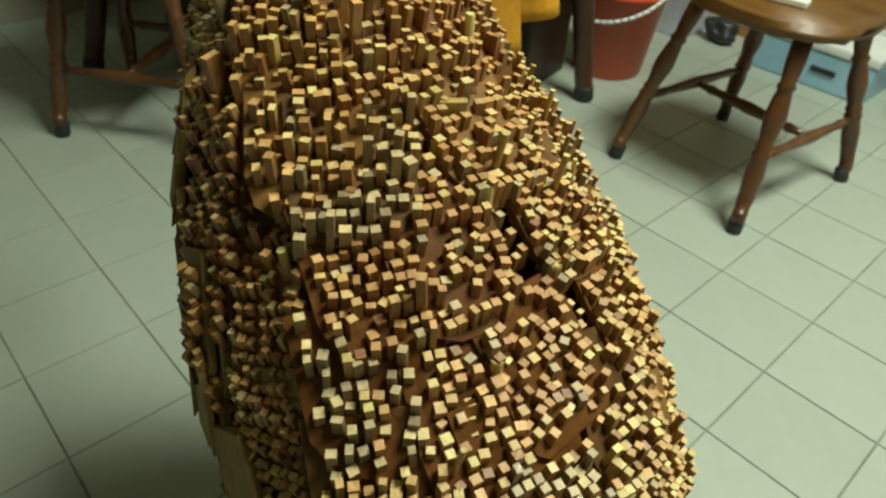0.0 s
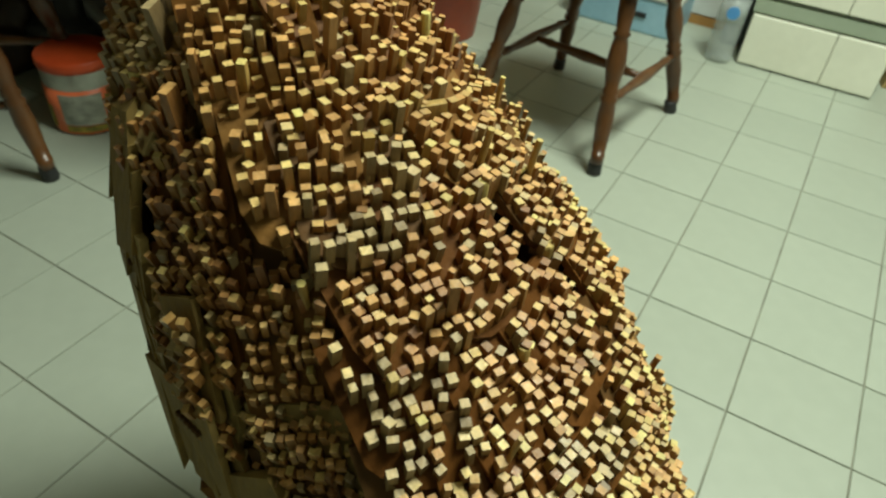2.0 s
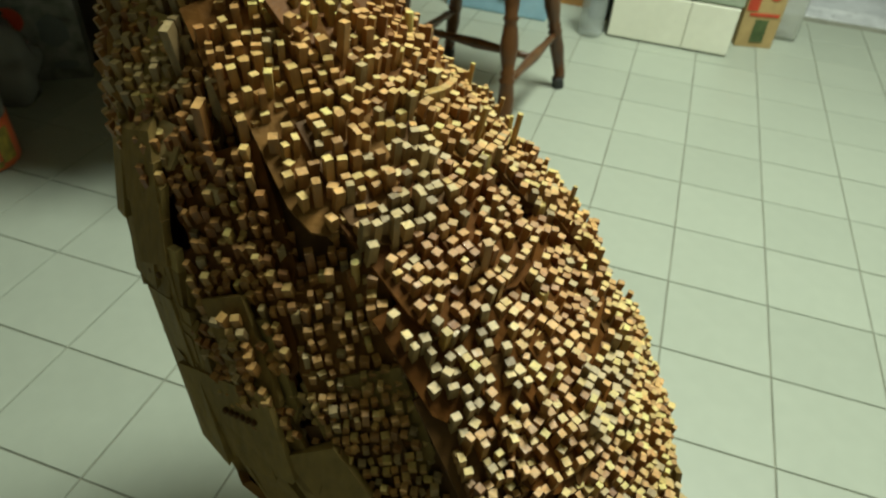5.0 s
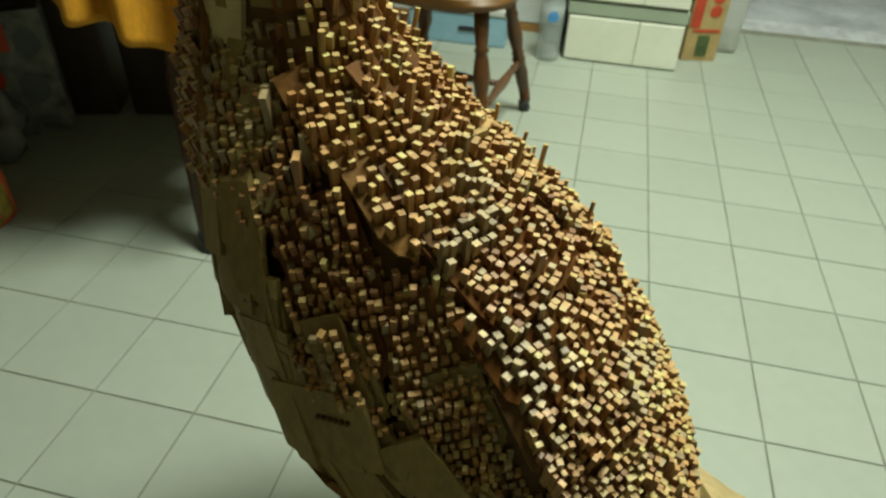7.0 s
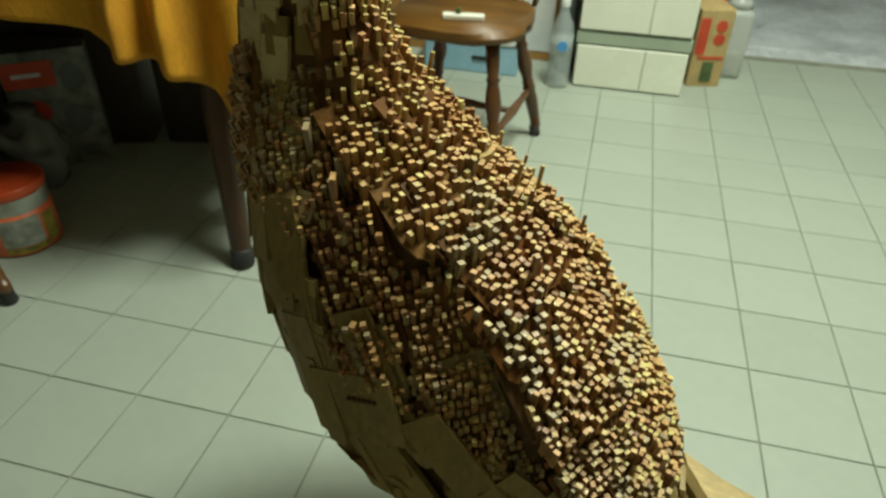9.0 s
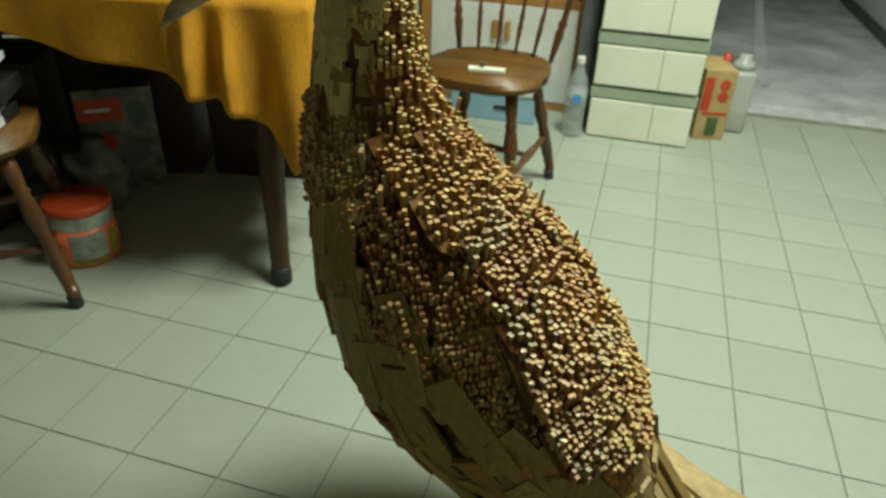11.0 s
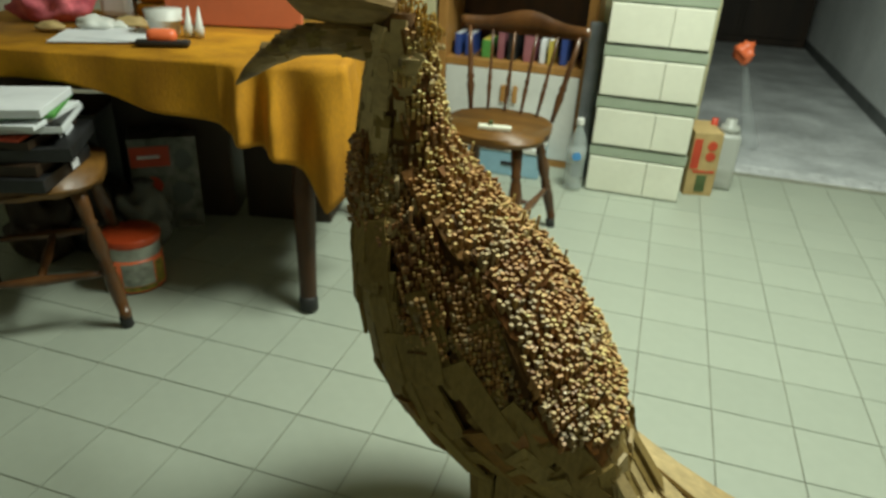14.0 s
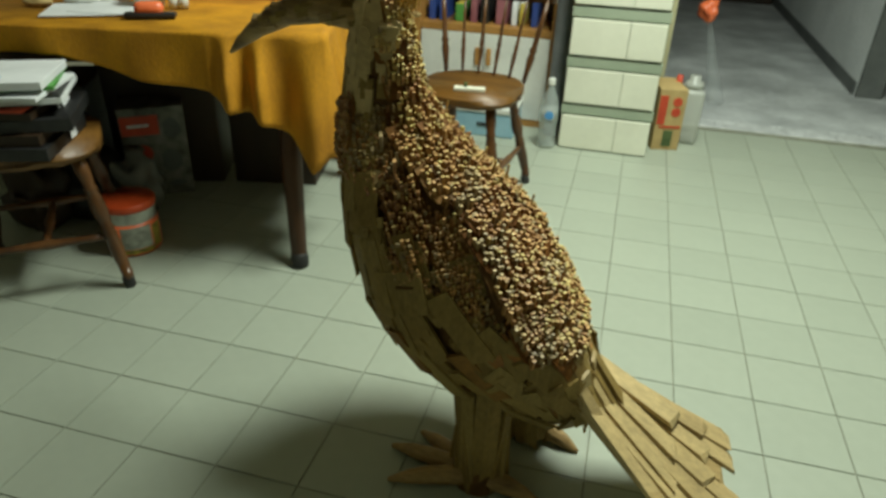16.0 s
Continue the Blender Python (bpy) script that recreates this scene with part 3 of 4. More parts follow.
tin = thing("paint_tin", pose(-0.80, 0.80, 0), "round tin with a red lid and an orange and white label", "tin")
bm = bmesh.new()
lathe(bm, (0, 0, 0), (0, 0, 0.165), [(0, 0.083), (0.03, 0.086), (0.97, 0.086), (1, 0.084)], 28)
part("body", bm, M_TIN, tin, smooth=True)
bm = bmesh.new()
lathe(bm, (0, 0, 0.005), (0, 0, 0.118), [(0, 0.0875), (1, 0.0875)], 28)
lab = part("label_band", bm, M_ORANGE, tin, "orange label", smooth=True)
bm = bmesh.new()
rings = []
for i in range(9):
    a = math.radians(-75 + 8 * i)
    rings.append([(r * math.cos(a), r * math.sin(a), z) for r, z in ((0.0878, 0.03), (0.0892, 0.03), (0.0892, 0.108), (0.0878, 0.108))])
loft(bm, rings)
part("label_panel", bm, material("dull_label", [(0.30, 0.31, 0.26), (0.44, 0.45, 0.38)], 0.6, 22, (1, 1, 2), 0.05, fleck=0.4), lab, "dull white panel with unreadable print")
for d0, d1, z0, z1 in ((-74, -8, 0.012, 0.027), (-128, -96, 0.015, 0.07), (-6, 20, 0.02, 0.1)):
    bm = bmesh.new()
    loft(bm, [[(q * math.cos(math.radians(d0 + (d1 - d0) * i / 8)), q * math.sin(math.radians(d0 + (d1 - d0) * i / 8)), zz) for q, zz in ((0.0878, z0), (0.0890, z0), (0.0890, z1), (0.0878, z1))] for i in range(9)])
    part("print_patch", bm, material("olive_yellow_print", [(0.16, 0.15, 0.03), (0.50, 0.36, 0.05)], 0.6, 45, bump=0.0, fleck=0.4), lab, "olive and yellow printed patch")
bm = bmesh.new()
lathe(bm, (0, 0, 0.16), (0, 0, 0.185), [(0, 0.088), (0.2, 0.09), (0.9, 0.09), (1, 0.086)], 28)
part("lid", bm, M_REDPL, tin, "red lid", smooth=True)

big = thing("appliance_carton", pose(-0.862, 1.258, 0, 0, 0, 37.4), "white printed cardboard box with a red panel under the table", "box")
bm = bmesh.new()
box(bm, -0.235, 0.0, 0, 0.26, 0, 0.36, 0.004)
part("body", bm, material("printed_white_card", [(0.035, 0.04, 0.022), (0.18, 0.18, 0.155), (0.28, 0.27, 0.24)], 0.6, 16, bump=0.05), big)
bm = bmesh.new()
box(bm, -0.230, -0.095, -0.003, 0, 0.255, 0.33)
part("print_panel", bm, M_RED, big, "red printed panel with an unreadable name")
bm = bmesh.new()
box(bm, -0.205, -0.13, -0.005, -0.003, 0.287, 0.298)
part("print_bar", bm, M_PAPER, big, "white print bar")
bm = bmesh.new()
lathe(bm, (-0.165, -0.003, 0.18), (-0.165, 0, 0.18), [(0, 0.035), (1, 0.035)], 18)
part("print_spot", bm, M_RED, big, "red printed spot")
bm = bmesh.new()
lathe(bm, (-0.16, -0.003, 0.10), (-0.16, 0, 0.10), [(0, 0.032), (1, 0.032)], 18)
part("print_spot", bm, M_MAUVE, big, "dark red printed spot")
for x0, x1, z0, z1 in ((-0.085, -0.02, 0.235, 0.315), (-0.105, -0.03, 0.10, 0.19), (-0.09, -0.025, 0.035, 0.06)):
    bm = bmesh.new()
    slab(bm, [((x0 + x1) / 2 + (x1 - x0) / 2 * math.cos(k * math.pi / 6) * (1 + 0.15 * math.sin(3 * k)), 0.0 + (z0 + z1) / 2 + (z1 - z0) / 2 * math.sin(k * math.pi / 6)) for k in range(12)], 0.0, 0.003, m=Matrix.Rotation(math.pi / 2, 4, "X"))
    part("print_patch", bm, M_JAMB, big, "dark printed patch")
sack = thing("bundled_sack", pose(-1.16, 0.98, 0), "dark crumpled sack under the table", "sack")
bm = bmesh.new()
bmesh.ops.create_icosphere(bm, subdivisions=4, radius=0.13)
for v in bm.verts:
    v.co = Vector((v.co.x * 1.5, v.co.y * 0.9, 0.13 + v.co.z * 1.25)) * (1 + 0.35 * noise.noise(v.co * 9))
    v.co.z = max(0.0, v.co.z)
part("body", bm, M_BLACK, sack, smooth=True)

# the plastic stick with an orange top in the doorway
flower = thing("bottle_ornament", pose(1.29, 3.34, -0.002), "clear plastic bottle ornament with an orange top", "ornament")
bm = bmesh.new()
lathe(bm, (0, 0, 0), (-0.14, -0.04, 0.50), [(0, 0.05), (0.02, 0.052), (0.25, 0.04), (0.5, 0.028), (0.8, 0.02), (1, 0.012)], 16)
part("body", bm, M_FILM, flower, smooth=True)
bm = bmesh.new()
bmesh.ops.create_icosphere(bm, subdivisions=3, radius=0.055)
for v in bm.verts:
    v.co = v.co * (1 + 0.5 * noise.noise(v.co * 30)) + Vector((-0.142, -0.042, 0.53))
part("top", bm, M_ORANGE, flower, "orange plastic top", smooth=True)

# ---------- papers on the loaded chair ----------
random.seed(4)
z = 0.459
for i, (w, d, h, mt, what, pages) in enumerate([(0.36, 0.29, 0.035, M_BLACK, "black ring binder", 0), (0.33, 0.26, 0.03, M_DARK, "dark brown folder", 0), (0.35, 0.27, 0.035, M_BLACK, "black ring binder", 0), (0.30, 0.25, 0.022, M_DARK, "dark brown folder", 0), (0.29, 0.23, 0.008, M_RED, "red folder", 0), (0.31, 0.24, 0.024, M_BLACK, "black folder", 1), (0.32, 0.25, 0.012, M_PAPER, "white paper stack", 0), (0.31, 0.24, 0.012, M_LIME, "green folder", 0), (0.31, 0.24, 0.022, M_PAPER, "stack of loose white papers", 0)]):
    f = thing("paper_pile", pose(-0.915 + random.uniform(-0.025, 0.025), 0.535 + random.uniform(-0.02, 0.02), z, 0, 0, 24 + random.uniform(-13, 13)), what + " in the pile on the chair seat", "papers", "papers on the chair")
    bm = bmesh.new()
    box(bm, -w / 2, w / 2, -d / 2, d / 2, 0, h, 0.002)
    part("cover", bm, mt, f)
    if pages:
        bm = bmesh.new()
        box(bm, -w / 2 + 0.004, w / 2 + 0.003, -d / 2 - 0.002, d / 2 - 0.004, 0.004, h - 0.004)
        part("page_block", bm, M_PAPER, f)
    z += h + 0.001
bm = bmesh.new()
lathe(bm, (0.03, -0.06, 0.0220), (0.03, -0.06, 0.0228), [(0, 0.012), (1, 0.012)], 14)
part("print_spot", bm, M_SKY, f, "blue printed spot")
sheaf = thing("paper_sheaf", pose(-0.80, 0.62, 0.46, 0, 0, 30), "curled white sheets slipping out of the pile", "papers", "papers on the chair")
for k in range(2):
    bm = bmesh.new()
    rings = []
    for i in range(9):
        u = i / 8
        x, zz = -0.01 + 0.035 * math.sin(u * 1.6 + 0.4 * k), 0.16 - 0.15 * u + 0.01 * k
        rings.append([(x, -0.05 + 0.012 * k, zz), (x + 0.0015, -0.05 + 0.012 * k, zz), (x + 0.0015, 0.03 + 0.015 * k, zz - 0.01), (x, 0.03 + 0.015 * k, zz - 0.01)])
    loft(bm, rings)
    part("curled_sheet", bm, M_PAPER, sheaf)

# clutter under the table
for x, y, w, d, h, deg, mt, what in ((-1.05, 1.45, 0.42, 0.30, 0.48, 20, M_DARK, "dark brown wooden crate"), (-0.62, 1.56, 0.34, 0.26, 0.44, 12, M_DARK, "dark brown wooden crate"), (-1.36, 1.18, 0.30, 0.30, 0.42, 25, M_BLACK, "black storage crate")):
    cr = thing("storage_crate", pose(x, y, 0, 0, 0, deg), what + " under the table", "crate", "crates under the table")
    bm = bmesh.new()
    box(bm, -w / 2, w / 2, -d / 2, d / 2, 0, h, 0.008)
    part("body", bm, mt, cr)
    bm = bmesh.new()
    box(bm, -w / 2 - 0.006, w / 2 + 0.006, -d / 2 - 0.006, d / 2 + 0.006, h, h + 0.02, 0.004)
    part("lid", bm, mt, cr)
for x, y, r, k in ((-0.98, 1.08, 0.10, 1), (-1.22, 0.86, 0.12, 2)):
    kb = thing("plastic_bag", pose(x, y, 0), ("smoky grey" if k == 1 else "dark brown") + " crumpled plastic bag under the table", "bag", "bags under the table")
    bm = bmesh.new()
    bmesh.ops.create_icosphere(bm, subdivisions=4, radius=r)
    for v in bm.verts:
        v.co = Vector((v.co.x, v.co.y * 0.9, r * 0.8 + v.co.z * 1.2)) * (1 + 0.4 * noise.noise(v.co * 16 + Vector((k * 7, 0, 0))))
        v.co.z = max(0.0, v.co.z)
    part("body", bm, M_SMOKE if k == 1 else M_DARK, kb, smooth=True)
    bm = bmesh.new()
    lathe(bm, (0, 0, r * 1.7), (0.01, 0, r * 2.3), [(0, r * 0.3), (0.4, r * 0.14), (1, r * 0.4)], 12)
    part("knot", bm, M_SMOKE if k == 1 else M_DARK, kb, smooth=True)

# ---------- things on the table ----------
TZ = TH + 0.009


def on_table(x, y, deg=0):
    return TM @ pose(x, y, TZ, 0, 0, deg)


bowl = thing("plastic_tub", on_table(-0.605, 0.33), "off-white plastic tub on the table", "tub")
bm = bmesh.new()
lathe(bm, (0, 0, 0), (0, 0, 0.075), [(0, 0.040), (0.03, 0.044), (0.55, 0.050), (0.57, 0.056), (0.64, 0.056), (0.66, 0.053), (1, 0.058)], 28)
part("body", bm, M_WHITE, bowl, smooth=True)
for x in (-0.525, -0.492):
    nz = thing("glue_nozzle", on_table(x, 0.31), "white pointed glue nozzle standing on the table", "nozzle", "nozzles on the table")
    bm = bmesh.new()
    lathe(bm, (0, 0, 0), (0.005, 0, 0.09), [(0, 0.015), (0.3, 0.015), (0.35, 0.012), (1, 0.002)], 14)
    part("tip", bm, M_WHITE, nz, smooth=True)
tool = thing("orange_tool", on_table(-0.545, 0.15, 10), "orange and black hand tool lying on the table", "tool")
bm = bmesh.new()
box(bm, -0.045, 0.040, -0.024, 0.024, 0.006, 0.046, 0.018)
part("body", bm, M_ORANGE, tool, smooth=True)
bm = bmesh.new()
box(bm, -0.075, 0.075, -0.028, 0.012, 0, 0.016, 0.006)
part("base", bm, M_BLACK, tool, "black base")
for x, y, deg, w in ((-0.77, 0.24, 12, 0.24), (-0.69, 0.27, -8, 0.22)):
    p = thing("paper_sheet", on_table(x, y, deg), "white paper sheet lying on the table", "paper", "papers on the table")
    bm = bmesh.new()
    box(bm, -w / 2, w / 2, -0.105, 0.105, 0 if deg > 0 else 0.0035, 0.003 if deg > 0 else 0.005)
    part("sheet", bm, M_PAPER, p)
pink = thing("pink_cloth", on_table(-1.04, 0.5), "crumpled pink cloth bundle on the table", "cloth")
bm = bmesh.new()
bmesh.ops.create_icosphere(bm, subdivisions=4, radius=0.1)
for v in bm.verts:
    v.co = Vector((v.co.x * 1.3, v.co.y * 0.8, max(0.0, v.co.z * 0.8 + 0.05))) * (1 + 0.35 * noise.noise(v.co * 22))
    v.co.z = max(0.0, v.co.z)
part("body", bm, M_PINK, pink, smooth=True)
for k, (x, y, r) in enumerate(((-0.74, 0.42, 0.035), (-0.84, 0.36, 0.04), (-0.95, 0.3, 0.03), (-0.78, 0.38, 0.025))):
    s = thing("putty_lump", on_table(x, y), "pale lump lying on the table", "lump", "lumps on the table")
    bm = bmesh.new()
    bmesh.ops.create_icosphere(bm, subdivisions=3, radius=r)
    for v in bm.verts:
        v.co = Vector((v.co.x * 1.5, v.co.y, max(0, v.co.z * 0.6 + r * 0.4))) * (1 + 0.3 * noise.noise(v.co * 40 + Vector((k, 0, 0))))
    part("body", bm, M_WHITE if k % 2 else M_CARTON, s, smooth=True)
board = thing("salmon_board", on_table(-0.34, 0.52, 0), "salmon coloured board standing on the table", "board")
bm = bmesh.new()
box(bm, -0.33, 0.13, 0, 0.03, 0, 0.32, 0.005)
part("panel", bm, M_SALMON, board)
bag = thing("white_bag", on_table(-0.87, 0.6), "white bag standing on the table", "bag")
bm = bmesh.new()
box(bm, -0.06, 0.05, 0, 0.08, 0, 0.24, 0.02)
part("body", bm, M_PAPER, bag)

ybox = thing("folded_cloth", on_table(-0.755, 0.62, 3), "mustard folded cloth stacked on the table", "cloth")
for k in range(4):
    bm = bmesh.new()
    box(bm, -0.055 + 0.003 * (k % 2), 0.055, 0, 0.09, 0.05 * k + 0.001, 0.05 * k + 0.048, 0.016)
    part("fold", bm, M_CLOTH, ybox, smooth=True)
lanyard = thing("lanyard", pose(-0.835, 0.50, 0.60), "thin red lanyard looped out of the paper pile", "lanyard")
bm = bmesh.new()
last = None
for i in range(15):
    t = -0.6 + i / 14 * 4.0
    q = Vector((0.005 + 0.030 * math.sin(t), -0.01 * math.cos(t), 0.03 * math.cos(t)))
    if last:
        lathe(bm, last, q, [(0, 0.0022), (1, 0.0022)], 8)
    last = q
part("loop", bm, M_RED, lanyard, smooth=True)

# ---------- the bird sculpture ----------


def mid_y(x):
    """The bird's middle plane, turned a little off the room's axes."""
    return 0.261 - 0.136 * (x - 0.5)


# height, front x, back x, half width
BODY = [
    (0.165, 0.550, 0.773, 0.051),
    (0.200, 0.483, 0.786, 0.092),
    (0.250, 0.418, 0.788, 0.130),
    (0.300, 0.360, 0.777, 0.163),
    (0.360, 0.314, 0.752, 0.185),
    (0.420, 0.286, 0.725, 0.190),
    (0.480, 0.259, 0.690, 0.185),
    (0.540, 0.242, 0.650, 0.176),
    (0.600, 0.235, 0.596, 0.161),
    (0.660, 0.233, 0.533, 0.138),
    (0.720, 0.224, 0.466, 0.097),
    (0.780, 0.225, 0.406, 0.060),
    (0.840, 0.232, 0.376, 0.049),
    (0.900, 0.242, 0.360, 0.047),
    (0.960, 0.260, 0.346, 0.043),
    (1.000, 0.275, 0.331, 0.034),
]


def skin(z, a, grow=0.0):
    """Point of the body at height z and angle a (0 at the back, pi at the breast, 3/2 pi on the near flank)."""
    f, b, w = lerp_table(BODY, z)
    c, s = math.cos(a), math.sin(a)
    e = 0.86
    x = (f + b) / 2 + ((b - f) / 2 + grow) * math.copysign(abs(c) ** e, c)
    return Vector((x, mid_y(x) + (w + grow) * math.copysign(abs(s) ** e, s), z))


def skin_normal(z, a):
    d = skin(z, a + 0.02) - skin(z, a - 0.02)
    u = skin(z + 0.015, a) - skin(z - 0.015, a)
    return d.cross(u).normalized()


def block_floor(x):
    """Height down to which the glued wood pieces reach, by the place along the bird."""
    return lerp_table([(0.24, 0.665), (0.34, 0.65), (0.362, 0.595), (0.385, 0.515), (0.46, 0.485), (0.525, 0.45), (0.56, 0.428), (0.63, 0.408), (0.70, 0.39), (0.80, 0.375)], x)[0]


def plate(bm, c, n, along, length, width, thick, mat):
    """A thin slab of wood lying on a surface."""
    n = n.normalized()
    along = (along - n * along.dot(n)).normalized()
    side = n.cross(along)
    m = Matrix((along, side, n)).transposed().to_4x4()
    m.translation = c
    taper = random.uniform(0.75, 1.0)
    vs = []
    for sz in (0, 1):
        for sx, sy in ((-1, -1), (1, -1), (1, 1), (-1, 1)):
            k = taper if sx > 0 else 1
            vs.append(bm.verts.new(m @ Vector((sx * length / 2 + random.uniform(-1, 1) * length * 0.06, sy * width / 2 * k, (sz - 0.5) * thick))))
    for q in ((0, 1, 2, 3), (4, 5, 6, 7), (0, 1, 5, 4), (1, 2, 6, 5), (2, 3, 7, 6), (3, 0, 4, 7)):
        bm.faces.new([vs[i] for i in q]).material_index = mat


random.seed(11)
bm = bmesh.new()
rings = []
for i in range(61):
    z = 0.165 + (1.0 - 0.165) * i / 60
    rings.append([skin(z, 2 * math.pi * k / 48, lerp_table([(0.1, -0.002), (0.36, -0.003), (0.45, -0.016), (0.68, -0.016), (0.74, -0.003), (1.1, -0.003)], z)[0]) for k in range(48)])
loft(bm, rings, 0)
# thin plates over the breast, belly and rump
for z0 in np.arange(0.20, 0.68, 0.050):
    f, b, w = lerp_table(BODY, z0)
    count = max(8, int(2 * math.pi * math.sqrt(((b - f) ** 2 / 4 + w * w) / 2) / 0.058))
    for k in range(count):
        a = 2 * math.pi * (k + random.uniform(-0.2, 0.2)) / count
        z = float(z0) + random.uniform(-0.012, 0.012)
        p = skin(z, a)
        if z > block_floor(p.x) + (0.012 if p.x > 0.33 else 0.0):
            continue
        n = skin_normal(z, a)
        lean = lerp_table([(0.25, 0.25), (0.45, 0.55), (0.65, 1.0), (0.80, 1.1)], p.x)[0]
        down = Vector((lean + random.uniform(-0.12, 0.12), random.uniform(-0.08, 0.08), -0.85))
        plate(bm, p + n * random.uniform(-0.001, 0.008), n + Vector((0, 0, 0.06)), down, random.uniform(0.10, 0.15) * (0.75 if z > 0.5 else 1.0), random.uniform(0.034, 0.056), 0.007, random.choice((1, 1, 1, 1, 1, 3)))
for z0 in np.arange(0.68, 0.98, 0.028):
    for k in range(9):
        a = math.pi + (k - 4) * 0.46 + random.uniform(-0.08, 0.08)
        if abs(k - 4) > 3 and z0 < 0.80:
            continue
        z = float(z0) + random.uniform(-0.008, 0.008)
        p = skin(z, a)
        plate(bm, p + skin_normal(z, a) * 0.002, skin_normal(z, a), Vector((0, 0, -1)), random.uniform(0.03, 0.055), random.uniform(0.018, 0.036), 0.006, 2 if z > 0.84 else random.choice((1, 1, 2)))


def horn(bm, points, mat):
    """A curved tapering form: points of (x, z, half height, half width) in the bird's middle plane."""
    rings = []
    fine = []
    for p, q in zip(points, points[1:]):
        for i in range(4):
            fine.append([u + (v - u) * i / 4 for u, v in zip(p, q)])
    fine.append(points[-1])
    for i, (x, z, h, w) in enumerate(fine):
        x0, z0 = fine[max(0, i - 1)][:2]
        x1, z1 = fine[min(len(fine) - 1, i + 1)][:2]
        t = Vector((x1 - x0, 0, z1 - z0)).normalized()
        up = Vector((-t.z, 0, t.x))
        if up.z < 0:
            up = -up
        rings.append([Vector((x, mid_y(x), z)) + up * h * math.sin(2 * math.pi * k / 16) + Vector((0, w * math.cos(2 * math.pi * k / 16), 0)) for k in range(16)])
    loft(bm, rings, mat)


# bill and casque
BILL = [(0.30, 0.930, 0.030, 0.040), (0.245, 0.942, 0.029, 0.038), (0.18, 0.945, 0.027, 0.033), (0.10, 0.930, 0.025, 0.027), (0.035, 0.898, 0.020, 0.020), (-0.015, 0.862, 0.012, 0.012), (-0.045, 0.836, 0.003, 0.004)]
horn(bm, BILL, 6)
horn(bm, [(0.300, 1.000, 0.020, 0.030), (0.250, 1.002, 0.032, 0.036), (0.19, 0.998, 0.032, 0.032), (0.13, 1.000, 0.030, 0.028), (0.085, 1.022, 0.022, 0.022), (0.050, 1.055, 0.008, 0.010)], 6)
bill_rows = [(x, z, h, w) for x, z, h, w in reversed(BILL)]
for i in range(60):
    x = random.uniform(0.03, 0.28)
    z, h, w = lerp_table(bill_rows, x)
    a = random.uniform(-0.7, 1.4)
    side = random.choice((-1, 1))
    n = Vector((0, side * math.cos(a) / w, math.sin(a) / h)).normalized()
    plate(bm, Vector((x, mid_y(x) + side * math.cos(a) * w, z + math.sin(a) * h)), n, Vector((1, -0.136, 0.3)), random.uniform(0.022, 0.036), random.uniform(0.010, 0.016), 0.003, random.choice((1, 6, 6)))
# eye plates
for side in (-1, 1):
    y = mid_y(0.30)
    c, n = Vector((0.292, y + side * 0.046, 0.922)), Vector((0.136, side, 0)).normalized()
    for grow, lift, mt in ((0.8, 0.008, 2), (0.55, 0.011, 2)):
        u = n.cross(Vector((0, 0, 1)))
        ring = [c + n * lift + (u * 0.016 * math.cos(k * math.pi / 9) + Vector((0, 0, 0.026 * math.sin(k * math.pi / 9)))) * grow for k in range(18)]
        loft(bm, [[v - n * 0.012 for v in ring], ring], mt)
    p = skin(0.735, math.pi - side * 2.0)
    plate(bm, p, skin_normal(0.735, math.pi - side * 2.0), Vector((0, 0, 1)), 0.045, 0.028, 0.008, 2)
for k in range(44):
    x = random.uniform(0.272, 0.352)
    side = random.choice((-1, 1))
    z = random.uniform(0.875, 0.985)
    y = mid_y(x) + side * random.uniform(0.044, 0.050)
    plate(bm, Vector((x, y - side * max(0.0, z - 0.935) * 0.7, z)), Vector((0.12, side, 0.25)) if z < 0.935 else Vector((0.05, side * 0.7, 1.0)), Vector((random.uniform(-0.3, 0.5), 0, 1)) if z < 0.935 else Vector((1, 0, 0)), random.uniform(0.022, 0.038), random.uniform(0.012, 0.020), 0.006, 2)
# brass loops behind the casque
for k in range(44):
    x = random.uniform(0.296, 0.370)
    z = 1.022 - (x - 0.292) * 0.7 + random.uniform(-0.014, 0.014)
    c = Vector((x, mid_y(x) + random.uniform(-0.03, 0.03), z))
    turn = Matrix.Rotation(random.uniform(0, math.pi), 3, "Z") @ Matrix.Rotation(random.uniform(-0.5, 0.5), 3, "X")
    r = random.uniform(0.005, 0.010)
    last = None
    for i in range(11):
        t = -0.4 + i / 10 * (2 * math.pi - 1.0)
        q = c + turn @ Vector((r * math.cos(t), 0, r * 1.4 * math.sin(t)))
        if last:
            lathe(bm, last, q, [(0, 0.0016), (1, 0.0016)], 6, 4)
        last = q
